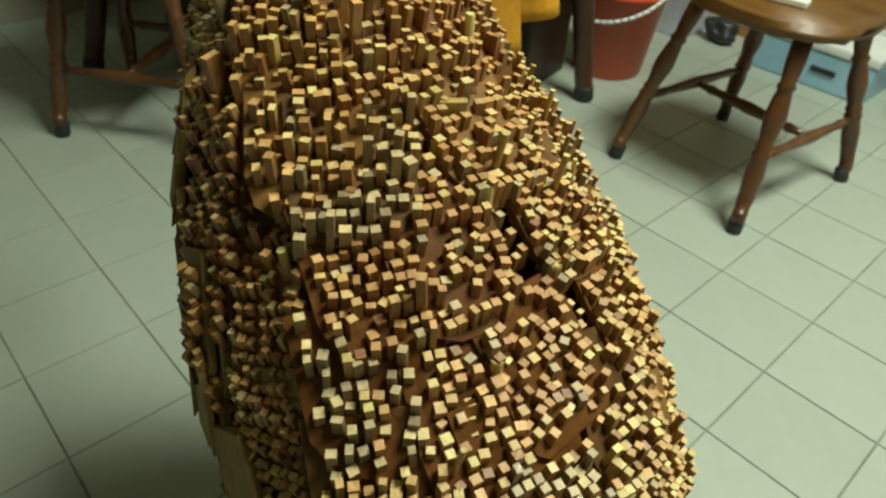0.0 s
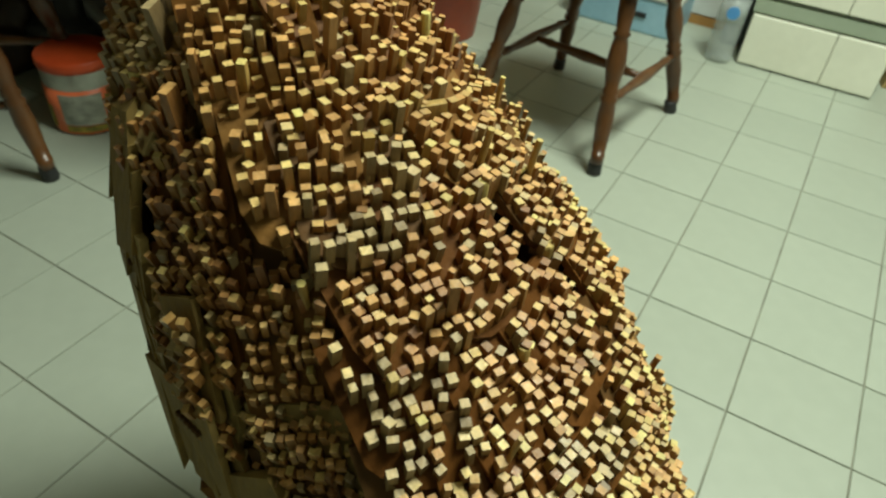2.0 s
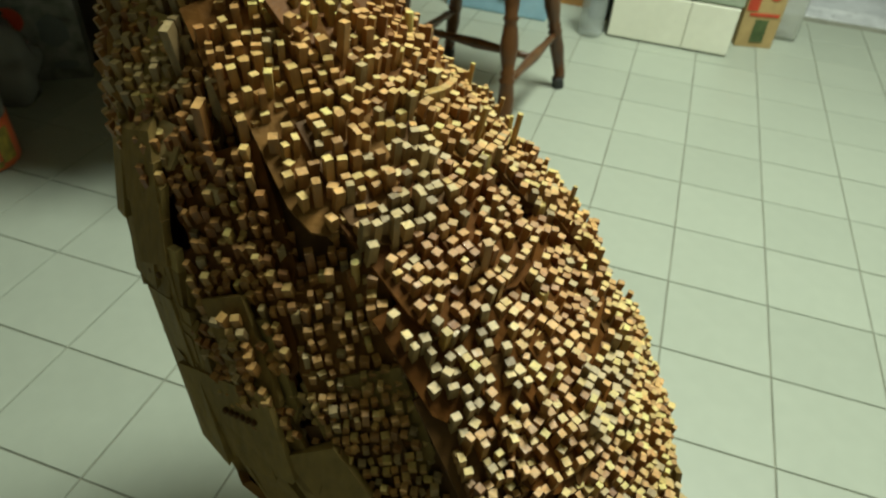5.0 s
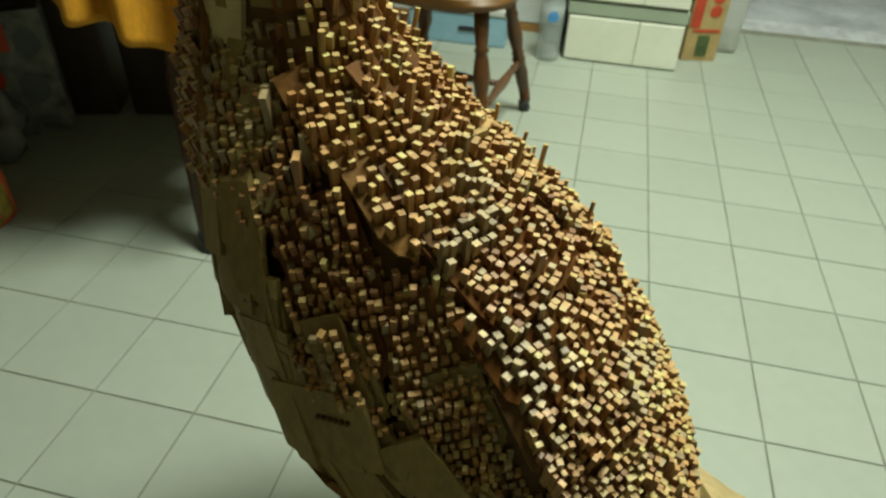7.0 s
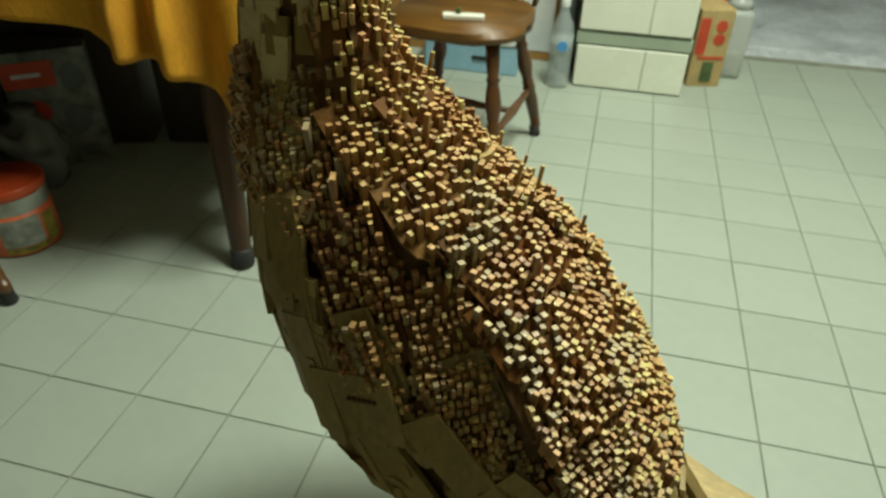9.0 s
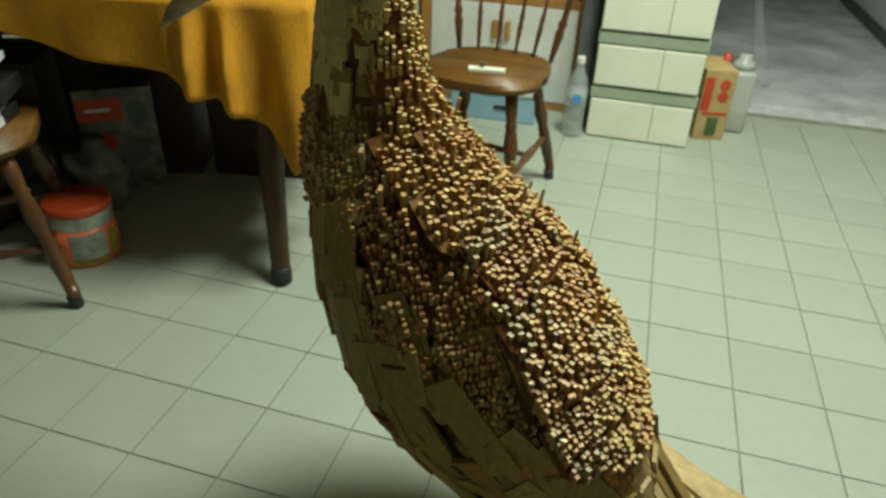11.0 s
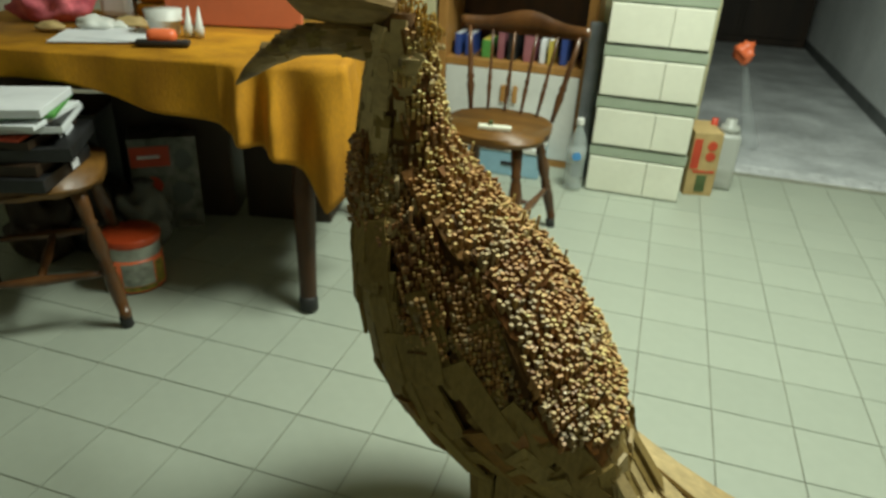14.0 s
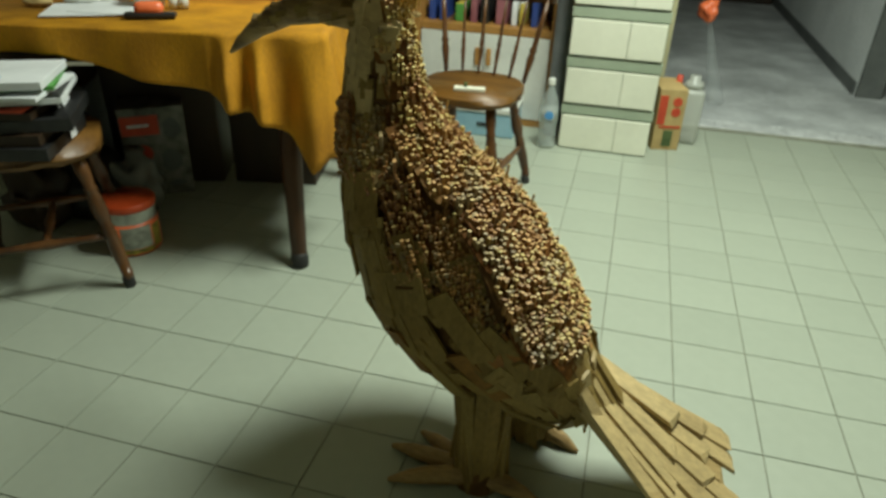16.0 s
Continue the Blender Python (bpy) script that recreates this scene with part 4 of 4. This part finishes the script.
# legs and toes
for side in (-1, 1):
    lx, ly = (0.572, 0.126) if side < 0 else (0.660, 0.325)   # it stands with one foot a little behind the other
    hip = Vector((0.568 if side < 0 else 0.640, mid_y(lx) + side * 0.066, 0.30))
    foot = Vector((lx, ly, 0))
    rings = []
    for z, r in ((0.0, 0.048), (0.03, 0.045), (0.12, 0.047), (0.20, 0.056), (0.30, 0.078)):
        c = foot.lerp(hip, z / 0.30)
        rings.append([(c.x + r * math.cos(k * math.pi / 7), c.y + r * 0.85 * math.sin(k * math.pi / 7), z) for k in range(14)])
    loft(bm, rings, 0)
    for k in range(13):
        a = 2 * math.pi * k / 13 + random.uniform(-0.1, 0.1)
        n = Vector((math.cos(a), math.sin(a), 0))
        lean = (hip - foot).normalized() + n * 0.06 + Vector((random.uniform(-0.06, 0.06), random.uniform(-0.06, 0.06), 0))
        plate(bm, foot.lerp(hip, 0.47 + random.uniform(-0.03, 0.03)) + n * 0.053, n, lean, random.uniform(0.25, 0.285), random.uniform(0.026, 0.042), 0.009, 1)
    for ang, ln in ((146, 0.18), (168, 0.205), (196, 0.185), (-8, 0.13)) if side < 0 else ((150, 0.13), (172, 0.15), (200, 0.14), (-22, 0.115)):
        d = Vector((math.cos(math.radians(ang)), math.sin(math.radians(ang)), 0))
        sd = Vector((-d.y, d.x, 0))
        pts = []
        for q, h, w in ((0.02, 0.050, 0.023), (0.55 * ln, 0.042, 0.021), (0.82 * ln, 0.030, 0.016), (ln + 0.012, 0.010, 0.005)):
            pts.append([Vector((lx, ly, 0)) + d * q + sd * w * math.cos(k * math.pi / 5) + Vector((0, 0, h / 2 + h / 2 * math.sin(k * math.pi / 5))) for k in range(10)])
        loft(bm, pts, 6)
# tail of long pale slats, a flat fan
for row, (count, back, lift) in enumerate(((8, 0.0, 0.0), (6, 0.05, 0.011), (4, 0.12, 0.020))):
    for k in range(count):
        u = -1 + 2 * k / (count - 1)
        root = Vector((0.755, mid_y(0.755) + u * 0.066, 0.268 + lift - 0.012 * abs(u)))
        tip = Vector((1.085 - back + random.uniform(-0.006, 0.006), 0.14 + u * (0.155 - 0.5 * back), 0.075 + 0.035 * u + lift + back * 0.55))
        along = tip - root
        n = Vector((-along.z, 0, along.x)) + Vector((0, -0.03, 0))
        plate(bm, (root + tip) / 2, n, -along, along.length, 0.050 - 0.003 * row + random.uniform(-0.006, 0.006), 0.010, 2)
for k in range(22):
    u = -1 + 2 * (k % 11) / 10 + random.uniform(-0.08, 0.08)
    z = (0.335 if k < 11 else 0.275) + random.uniform(-0.012, 0.012)
    a = u * 1.0
    p = skin(z, a)
    n = skin_normal(z, a)
    plate(bm, p + n * (0.004 + 0.003 * (k // 11)), n, Vector((0.45, -u * 0.10, -1)), random.uniform(0.10, 0.14), random.uniform(0.026, 0.042), 0.006, random.choice((1, 1, 2)))

# long slats that run from the rump into the tail
for k in range(9):
    u = -1 + 2 * k / 8
    root = Vector((0.728, mid_y(0.728) + u * 0.078, 0.372 - 0.05 * abs(u)))
    tip = Vector((0.862 - 0.03 * abs(u), mid_y(0.862) + u * 0.080, 0.198 + random.uniform(-0.012, 0.012)))
    along = tip - root
    plate(bm, (root + tip) / 2 + Vector((0.006, u * 0.006, 0.006)), Vector((0.8, u * 0.5, 0.6)), -along, along.length * random.uniform(0.85, 1.0), random.uniform(0.024, 0.034), 0.007, random.choice((1, 2, 2)))

# feather-like slats on the back and flanks, each with its rows of upright wood pieces
random.seed(23)
cells = {}
spots = []


def free(p, gap):
    key = tuple(int(math.floor(c / 0.015)) for c in p)
    for dx in (-1, 0, 1):
        for dy in (-1, 0, 1):
            for dz in (-1, 0, 1):
                for q in cells.get((key[0] + dx, key[1] + dy, key[2] + dz), ()):
                    if (q - p).length < gap:
                        return False
    cells.setdefault(key, []).append(p)
    return True


def feather(bm, c, n, down, length, width, mat, point=0.12):
    """A slat with a rounded lower end, narrowed to the share point; gives its frame."""
    down = (down - n * down.dot(n)).normalized()
    side = n.cross(down)
    m = Matrix((down, side, n)).transposed().to_4x4()
    m.translation = c
    mid = (0.5 + point) / 2 + 0.03
    outline = [(-length / 2, -width / 2), (length * 0.22, -width / 2 * 1.02), (length * 0.43, -width * mid), (length * 0.5, -width * point), (length * 0.5, width * point), (length * 0.43, width * mid), (length * 0.22, width / 2 * 1.02), (-length / 2, width / 2)]
    lo = [bm.verts.new(m @ Vector((x, y, -0.005))) for x, y in outline]
    hi = [bm.verts.new(m @ Vector((x, y, 0.0))) for x, y in outline]
    fs = [bm.faces.new(hi)]
    for i in range(len(lo)):
        j = (i + 1) % len(lo)
        fs.append(bm.faces.new((lo[i], lo[j], hi[j], hi[i])))
    for f in fs:
        f.material_index = mat
    return m


def ridge(z):
    """Angle of the long edges at which the back plates stand over the flanks; above the shoulders there is none."""
    return lerp_table([(0.36, 1.03), (0.685, 1.03), (0.735, 2.3), (1.0, 2.3)], z)[0]


laid = []      # plates already laid: inverse frame, half length, half width, row


def covered(q, row):
    """Whether a point lies under a plate of an earlier row."""
    for inv, hl, hw, r in laid:
        if r < row:
            v = inv @ q
            if abs(v.z) < 0.03 and -hl < v.x < hl + 0.002 and abs(v.y) < hw + 0.001:
                return True
    return False


# a pale panel with its own pieces, standing off the near flank
PANEL_A = -1.62
n = skin_normal(0.562, PANEL_A)
m = feather(bm, skin(0.562, PANEL_A) + n * 0.008, n, Vector((0.50, 0, -1)), 0.088, 0.040, 1, 0.46)
for ix in range(-4, 5):
    for iy in range(-1, 2):
        if random.random() < 0.85:
            spots.append((m @ Vector((ix * 0.0092 + random.gauss(0, 0.001), 0.002 + iy * 0.0105 + random.gauss(0, 0.001), 0)), m, 0.0088, random.choice((0, 1, 2)), 0.8))
laid.append((m.inverted(), 0.044, 0.020, -1))

row = 0
z0 = 0.95
while z0 > 0.36:
    neck = z0 > 0.76
    f, b, w = lerp_table(BODY, z0)
    girth = 2 * math.pi * math.sqrt(((b - f) ** 2 / 4 + w * w) / 2)
    wide = 0.036 if neck else 0.076
    count = max(6, round(girth / (wide * 0.92)))
    for k in range(count):
        a = 2 * math.pi * (k + 0.5 * (row % 2) + random.uniform(-0.12, 0.12)) / count
        a = (a + math.pi) % (2 * math.pi) - math.pi
        edge = ridge(z0)
        back = abs(a) < edge
        if not neck and edge - 0.21 < abs(a) < edge + 0.18:
            a = math.copysign(edge - 0.22 if back else edge + 0.19, a)
        z = z0 + random.uniform(-0.008, 0.008)
        p = skin(z, a)
        if z < block_floor(p.x) + (0.010 if p.x < 0.36 else 0.022) or (z > 0.765 and abs(a) > 1.35) or (z > 0.70 and abs(a) > 2.5):
            continue
        n = skin_normal(z, a)
        dn = skin(z - 0.02, a) - skin(z + 0.02, a)
        length, width = wide * random.uniform(1.3, 1.6), wide * random.uniform(0.92, 1.1)
        step_out = 0.0 if neck else ((0.004 if -1.3 < a < 0.5 else -0.003 if a > 0 else -0.006) if back else lerp_table([(1.0, -0.010), (1.3, -0.009), (1.7, -0.004), (3.2, -0.003)], abs(a))[0]) * min(1.0, (0.76 - z0) / 0.05)
        face = n if neck or not back else (n + skin_normal(z, a * 0.85)).normalized()
        tilt = (face + dn.normalized() * (-0.05 if back else -0.01)).normalized()
        m = feather(bm, p + n * (0.004 + step_out), tilt, dn + Vector((0, random.uniform(-0.008, 0.008), 0)), length, width, random.choice((0, 3, 3, 3) if back else (0, 1, 3, 3)), random.choice((0.12, 0.3, 0.38)))
        far_side = a > 0.25
        step = random.uniform(0.0082, 0.0096) if not far_side else random.uniform(0.0072, 0.0086)
        if not back:
            step = random.uniform(0.0072, 0.0084)
        if neck:
            step = random.uniform(0.0078, 0.0092)
        if z < 0.84:
            hue = random.choices((0, 1, 2), (0.58, 0.22, 0.20) if back else (0.42, 0.48, 0.10))[0]
        else:
            hue = 3
        tallness = random.uniform(0.85, 1.35) * (1.0 if back and abs(a) < 1.4 else 0.8)
        sparse = random.choice((0.03, 0.06, 0.10, 0.20)) + (0.04 if not back else 0) + (0.5 if z > 0.77 and abs(a) > 1.0 else 0)
        if far_side:
            sparse *= 0.5
        run = step if back else step * 1.3
        nx, ny = int((length * 0.5 - 0.0025) / run), int((width * 0.5 - 0.0015) / step)
        for ix in range(-nx, nx + 1):
            lane = random.gauss(0, 0.0012)
            for iy in range(-ny, ny + 1):
                if random.random() < sparse:
                    continue
                q = m @ Vector((ix * run + random.gauss(0, 0.0009), iy * step + lane + random.gauss(0, 0.0008), 0))
                if q.z > block_floor(q.x) - 0.004 and not covered(q, row) and free(q, step * 0.80):
                    hue_here = hue if random.random() < 0.72 else random.choice((0, 0, 1, 2, 2, 3))
                    if (q.x > 0.67 and random.random() < 0.25) or (neck and random.random() < 0.4):
                        hue_here = 3
                    spots.append((q, m, step, hue_here, tallness))
        if back:
            laid.append((m.inverted(), length / 2, width / 2, row))
    row += 1
    z0 -= 0.030 if neck else 0.052
M_RUST = material("lacquered_rust_slats", [(0.10, 0.034, 0.006), (0.19, 0.075, 0.014), (0.25, 0.13, 0.034)], 0.6, 24, bump=0.4, bump_scale=90, spread="island", fleck=0.4)
for mt in (M_RUST, M_CORE, M_PLANK):
    mt.node_tree.nodes["Principled BSDF"].inputs["Specular IOR Level"].default_value = 0.15
# single pieces set into the gaps between the plates
for k in range(9000):
    z, a = random.uniform(0.40, 0.77), random.uniform(-2.1, 2.1)
    q = skin(z, a)
    n = skin_normal(z, a)
    q = q + n * (0.002 if abs(a) < ridge(z) - 0.02 else -0.010)
    if z > block_floor(q.x) + 0.01 and not covered(q, 99) and free(q, 0.0082):
        dn = (skin(z - 0.02, a) - skin(z + 0.02, a)).normalized()
        m = Matrix((dn, n.cross(dn), n)).transposed().to_4x4()
        m.translation = q
        spots.append((q, m, 0.0082, random.choice((0, 0, 1, 1, 2)), 1.0))
# pointed amber slats along the lower border of the pieces
for k in range(30):
    side = -1 if k % 2 else 1
    x = random.uniform(0.46, 0.76)
    z = block_floor(x) + random.uniform(-0.012, 0.012)
    f, b, w = lerp_table(BODY, z)
    c = max(-1.0, min(1.0, (x - (f + b) / 2) / ((b - f) / 2)))
    a = side * math.acos(math.copysign(abs(c) ** (1 / 0.86), c))
    n = skin_normal(z, a)
    down = skin(z - 0.02, a) - skin(z + 0.02, a) + Vector((0.015, 0, 0))
    feather(bm, skin(z, a) + n * 0.006, (n - down.normalized() * 0.10).normalized(), down, random.uniform(0.06, 0.09), random.uniform(0.020, 0.034), random.choice((5, 3, 1, 1)))
# plates along the steep front border of the pieces
for k in range(26):
    side = -1 if k % 2 else 1
    z = 0.49 + 0.165 * (k // 2) / 12
    x = lerp_table([(0.49, 0.392), (0.515, 0.385), (0.595, 0.362), (0.66, 0.335)], z)[0] - random.uniform(0.014, 0.036)
    f, b, w = lerp_table(BODY, z)
    c = max(-1.0, min(1.0, (x - (f + b) / 2) / ((b - f) / 2)))
    a = side * math.acos(math.copysign(abs(c) ** (1 / 0.86), c))
    plate(bm, skin(z, a) + skin_normal(z, a) * 0.004, skin_normal(z, a), Vector((0.2, 0, -1)), random.uniform(0.05, 0.07), random.uniform(0.04, 0.055), 0.006, 1)
# broad ochre plates below the panel, each with a row of dark studs
for z, a, ln, wd, lift, sx, sy, studs in ((0.488, -1.80, 0.086, 0.105, 0.009, -0.012, 0.012, 6), (0.566, -2.02, 0.066, 0.050, 0.007, -0.020, 0.0, 3)):
    n = skin_normal(z, a)
    m = feather(bm, skin(z, a) + n * lift, n, Vector((0.34, 0, -1)), ln, wd, 1, 0.46)
    for k in range(studs):
        q = m @ Vector((sx, sy + (k - (studs - 1) / 2) * 0.0068, 0))
        lathe(bm, q - n * 0.004, q + n * 0.0035, [(0, 0.0026), (0.9, 0.0026), (1, 0.0018)], 8, 0)
bird = tagged(link("bird_statue", bm, [M_CORE, M_PLANK, M_TAIL, M_RUST, M_GOLD, M_AMBER, M_BILL]), "large wooden bird statue of glued brown slats standing on the tiles", "statue")

# ---------- wood pieces glued over its back ----------
cladding = thing("wood_piece_cladding", pose(0, 0, 0), "hundreds of upright sawn wood pieces glued over the statue's back", "wood pieces")
CUBE_F = [(0, 3, 2, 1), (4, 5, 6, 7), (0, 1, 5, 4), (1, 2, 6, 5), (2, 3, 7, 6), (3, 0, 4, 7)]


def piece_verts(w, d, h, m, foot=0.011):
    vs = []
    for z in (-foot, h):
        for sx, sy in ((-1, -1), (1, -1), (1, 1), (-1, 1)):
            vs.append(m @ Vector((sx * w / 2, sy * d / 2, z)))
    return vs


def rod_verts(r, h, m):
    return [m @ Vector((r * math.cos(k * math.pi / 4), r * math.sin(k * math.pi / 4), z)) for z in (-0.011, h) for k in range(8)]


ROD_F = [tuple(range(8, 16))] + [(k, (k + 1) % 8, 8 + (k + 1) % 8, 8 + k) for k in range(8)]
shared = []
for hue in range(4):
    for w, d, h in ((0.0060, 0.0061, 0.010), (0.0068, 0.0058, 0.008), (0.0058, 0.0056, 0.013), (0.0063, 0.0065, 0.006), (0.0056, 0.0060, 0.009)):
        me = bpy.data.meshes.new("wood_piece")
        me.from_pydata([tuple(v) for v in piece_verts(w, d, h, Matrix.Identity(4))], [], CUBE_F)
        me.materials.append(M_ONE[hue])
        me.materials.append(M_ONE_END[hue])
        # the top face takes the tone with overhead light painted in
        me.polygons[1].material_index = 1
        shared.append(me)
verts, faces, hues, made = [], [], [], 0
for p, fm, step, hue, tallness in spots:
    out = fm.to_3x3() @ Vector((0, 0, 1))
    p = p + out * 0.0065 * max(0.0, 1 - out.z * 1.4)
    axis = (Vector((0, 0, 1)) + out * (0.28 + 0.30 * max(0.0, 0.5 - out.z)) + Vector((random.gauss(0, 0.05), random.gauss(0, 0.05), 0))).normalized()
    side = fm.to_3x3() @ Vector((0, 1, 0))
    side = (side - axis * side.dot(axis)).normalized()
    m = Matrix.Translation(p) @ Matrix((side, axis.cross(side), axis)).transposed().to_4x4() @ Matrix.Rotation(random.gauss(0, 0.20), 4, "Z")
    kind = random.random()
    if made < 300 and kind > 0.02 and 0.50 < p.x < 0.73 and 0.12 < p.y < 0.31 and random.random() < 0.6:
        ob = new("wood_piece", shared[hue * 5 + random.randrange(5)])
        ob.parent = cladding
        ob.matrix_basis = m
        made += 1
        continue
    steep = out.z < 0.42
    w = step * random.uniform(0.46, 0.80)
    d = step * random.uniform(0.46, 0.80)
    h = random.choice((0.003, 0.005, 0.007, 0.009, 0.011, 0.014)) * random.uniform(0.75, 1.15) * tallness * (0.75 if steep else 1.0)
    base = len(verts)
    if not steep and kind < (0.008 if p.x < 0.6 else 0.004):
        verts += [tuple(v) for v in rod_verts(random.uniform(0.0018, 0.0031), random.uniform(0.020, 0.036) * (0.6 if p.x > 0.64 else 1.0), m)]
        faces += [tuple(base + i for i in f) for f in ROD_F]
        hues += [7] + [3] * 8
        continue
    if not steep and kind < 0.012 and p.x < 0.58:
        h, w, d = random.uniform(0.022, 0.032), 0.006, random.choice((0.006, 0.012))
    verts += [tuple(v) for v in piece_verts(w, d, h, m, 0.005 if steep else 0.011)]
    faces += [tuple(base + i for i in f) for f in CUBE_F]
    # hue + 4 puts the painted-in top light on the upper face
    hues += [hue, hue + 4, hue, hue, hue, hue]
me = bpy.data.meshes.new("wood_piece_rest")
me.from_pydata(verts, [], faces)
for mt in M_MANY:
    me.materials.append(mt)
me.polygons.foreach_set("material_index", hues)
rest = new("wood_piece_rest", me)
rest.parent = cladding
tagged(rest, "closely set upright wood pieces", kind="stuff")
# the taller sticks that stand out: top, height, half widths
for n, (x, y, z, h, rx, ry) in enumerate([
        (0.373, 0.175, 0.732, 0.040, 0.0055, 0.0035), (0.316, 0.178, 0.708, 0.026, 0.0060, 0.0040), (0.498, 0.257, 0.712, 0.036, 0.0095, 0.0035),
        (0.427, 0.134, 0.650, 0.028, 0.0030, 0.0), (0.545, 0.245, 0.677, 0.046, 0.0040, 0.0), (0.587, 0.275, 0.625, 0.042, 0.0060, 0.0),
        (0.428, 0.235, 0.750, 0.034, 0.0050, 0.0040), (0.543, 0.340, 0.660, 0.030, 0.0018, 0.0),
        (0.463, 0.304, 0.748, 0.042, 0.0035, 0.0), (0.384, 0.143, 0.668, 0.008, 0.0060, 0.0045), (0.611, 0.200, 0.602, 0.022, 0.0045, 0.0)]):
    b = bmesh.new()
    if ry:
        box(b, -rx, rx, -ry, ry, -h - 0.012, 0, 0.0008, mat=0)
    else:
        lathe(b, (0, 0, -h - 0.012), (random.uniform(-0.002, 0.002), 0, 0), [(0, rx), (0.97, rx), (1, rx * 0.9)], 10)
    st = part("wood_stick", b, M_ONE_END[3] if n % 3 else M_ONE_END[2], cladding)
    st.matrix_basis = pose(x, y, z, random.uniform(-4, 4), random.uniform(-4, 4), random.uniform(0, 60))


# a dry yellow stem lying across the pieces
b = bmesh.new()
for i in range(8):
    p, q = (Vector((0.547 + 0.004 * math.sin(u * math.pi), 0.290 + 0.040 * u, 0.655 - 0.004 * u + 0.003 * math.sin(u * math.pi))) for u in (i / 8, (i + 1) / 8))
    lathe(b, p, q, [(0, 0.0013), (1, 0.0013)], 8)
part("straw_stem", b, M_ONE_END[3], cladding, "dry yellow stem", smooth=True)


# ---------- floor tiles ----------
random.seed(5)
T = 0.2


def tile_geometry(cx, cy):
    h, c, z = T / 2 - 0.0015, 0.0006, 0.0
    lo = [(cx + sx * h, cy + sy * h, z - 0.0010) for sx, sy in ((-1, -1), (1, -1), (1, 1), (-1, 1))]
    bt = [(cx + sx * h, cy + sy * h, z - 0.008) for sx, sy in ((-1, -1), (1, -1), (1, 1), (-1, 1))]
    hi = [(cx + sx * (h - c), cy + sy * (h - c), z) for sx, sy in ((-1, -1), (1, -1), (1, 1), (-1, 1))]
    f = [(8, 9, 10, 11)]
    for i in range(4):
        j = (i + 1) % 4
        f += [(i, j, 4 + j, 4 + i), (4 + i, 4 + j, 8 + j, 8 + i)]
    return bt + lo + hi, f


v0, f0 = tile_geometry(0, 0)
tile_me = bpy.data.meshes.new("tile")
tile_me.from_pydata(v0, [], f0)
tile_me.materials.append(M_TILE)
verts, faces = [], []
for i in range(-14, 15):
    for j in range(-13, 14):
        cx, cy = (i + 0.5) * T, (j + 0.5) * T
        if cy + T / 2 > 2.86 or cx < -1.8:
            continue
        if -1.5 < cx < 1.9 and -0.3 < cy < 2.2 and (cx - 0.2) ** 2 * 0.75 + (cy - 0.95) ** 2 < 2.6:
            ob = new("tile", tile_me)
            ob.parent = floor
            ob.location = (cx, cy, random.uniform(-0.0004, 0.0003))
        else:
            b0 = len(verts)
            v, f = tile_geometry(cx, cy)
            verts += v
            faces += [tuple(b0 + q for q in g) for g in f]
me = bpy.data.meshes.new("far_tiles")
me.from_pydata(verts, [], faces)
me.materials.append(M_TILES)
far = new("far_tiles", me)
far.parent = floor
tagged(far, "pale ceramic tiles towards the walls", kind="stuff")
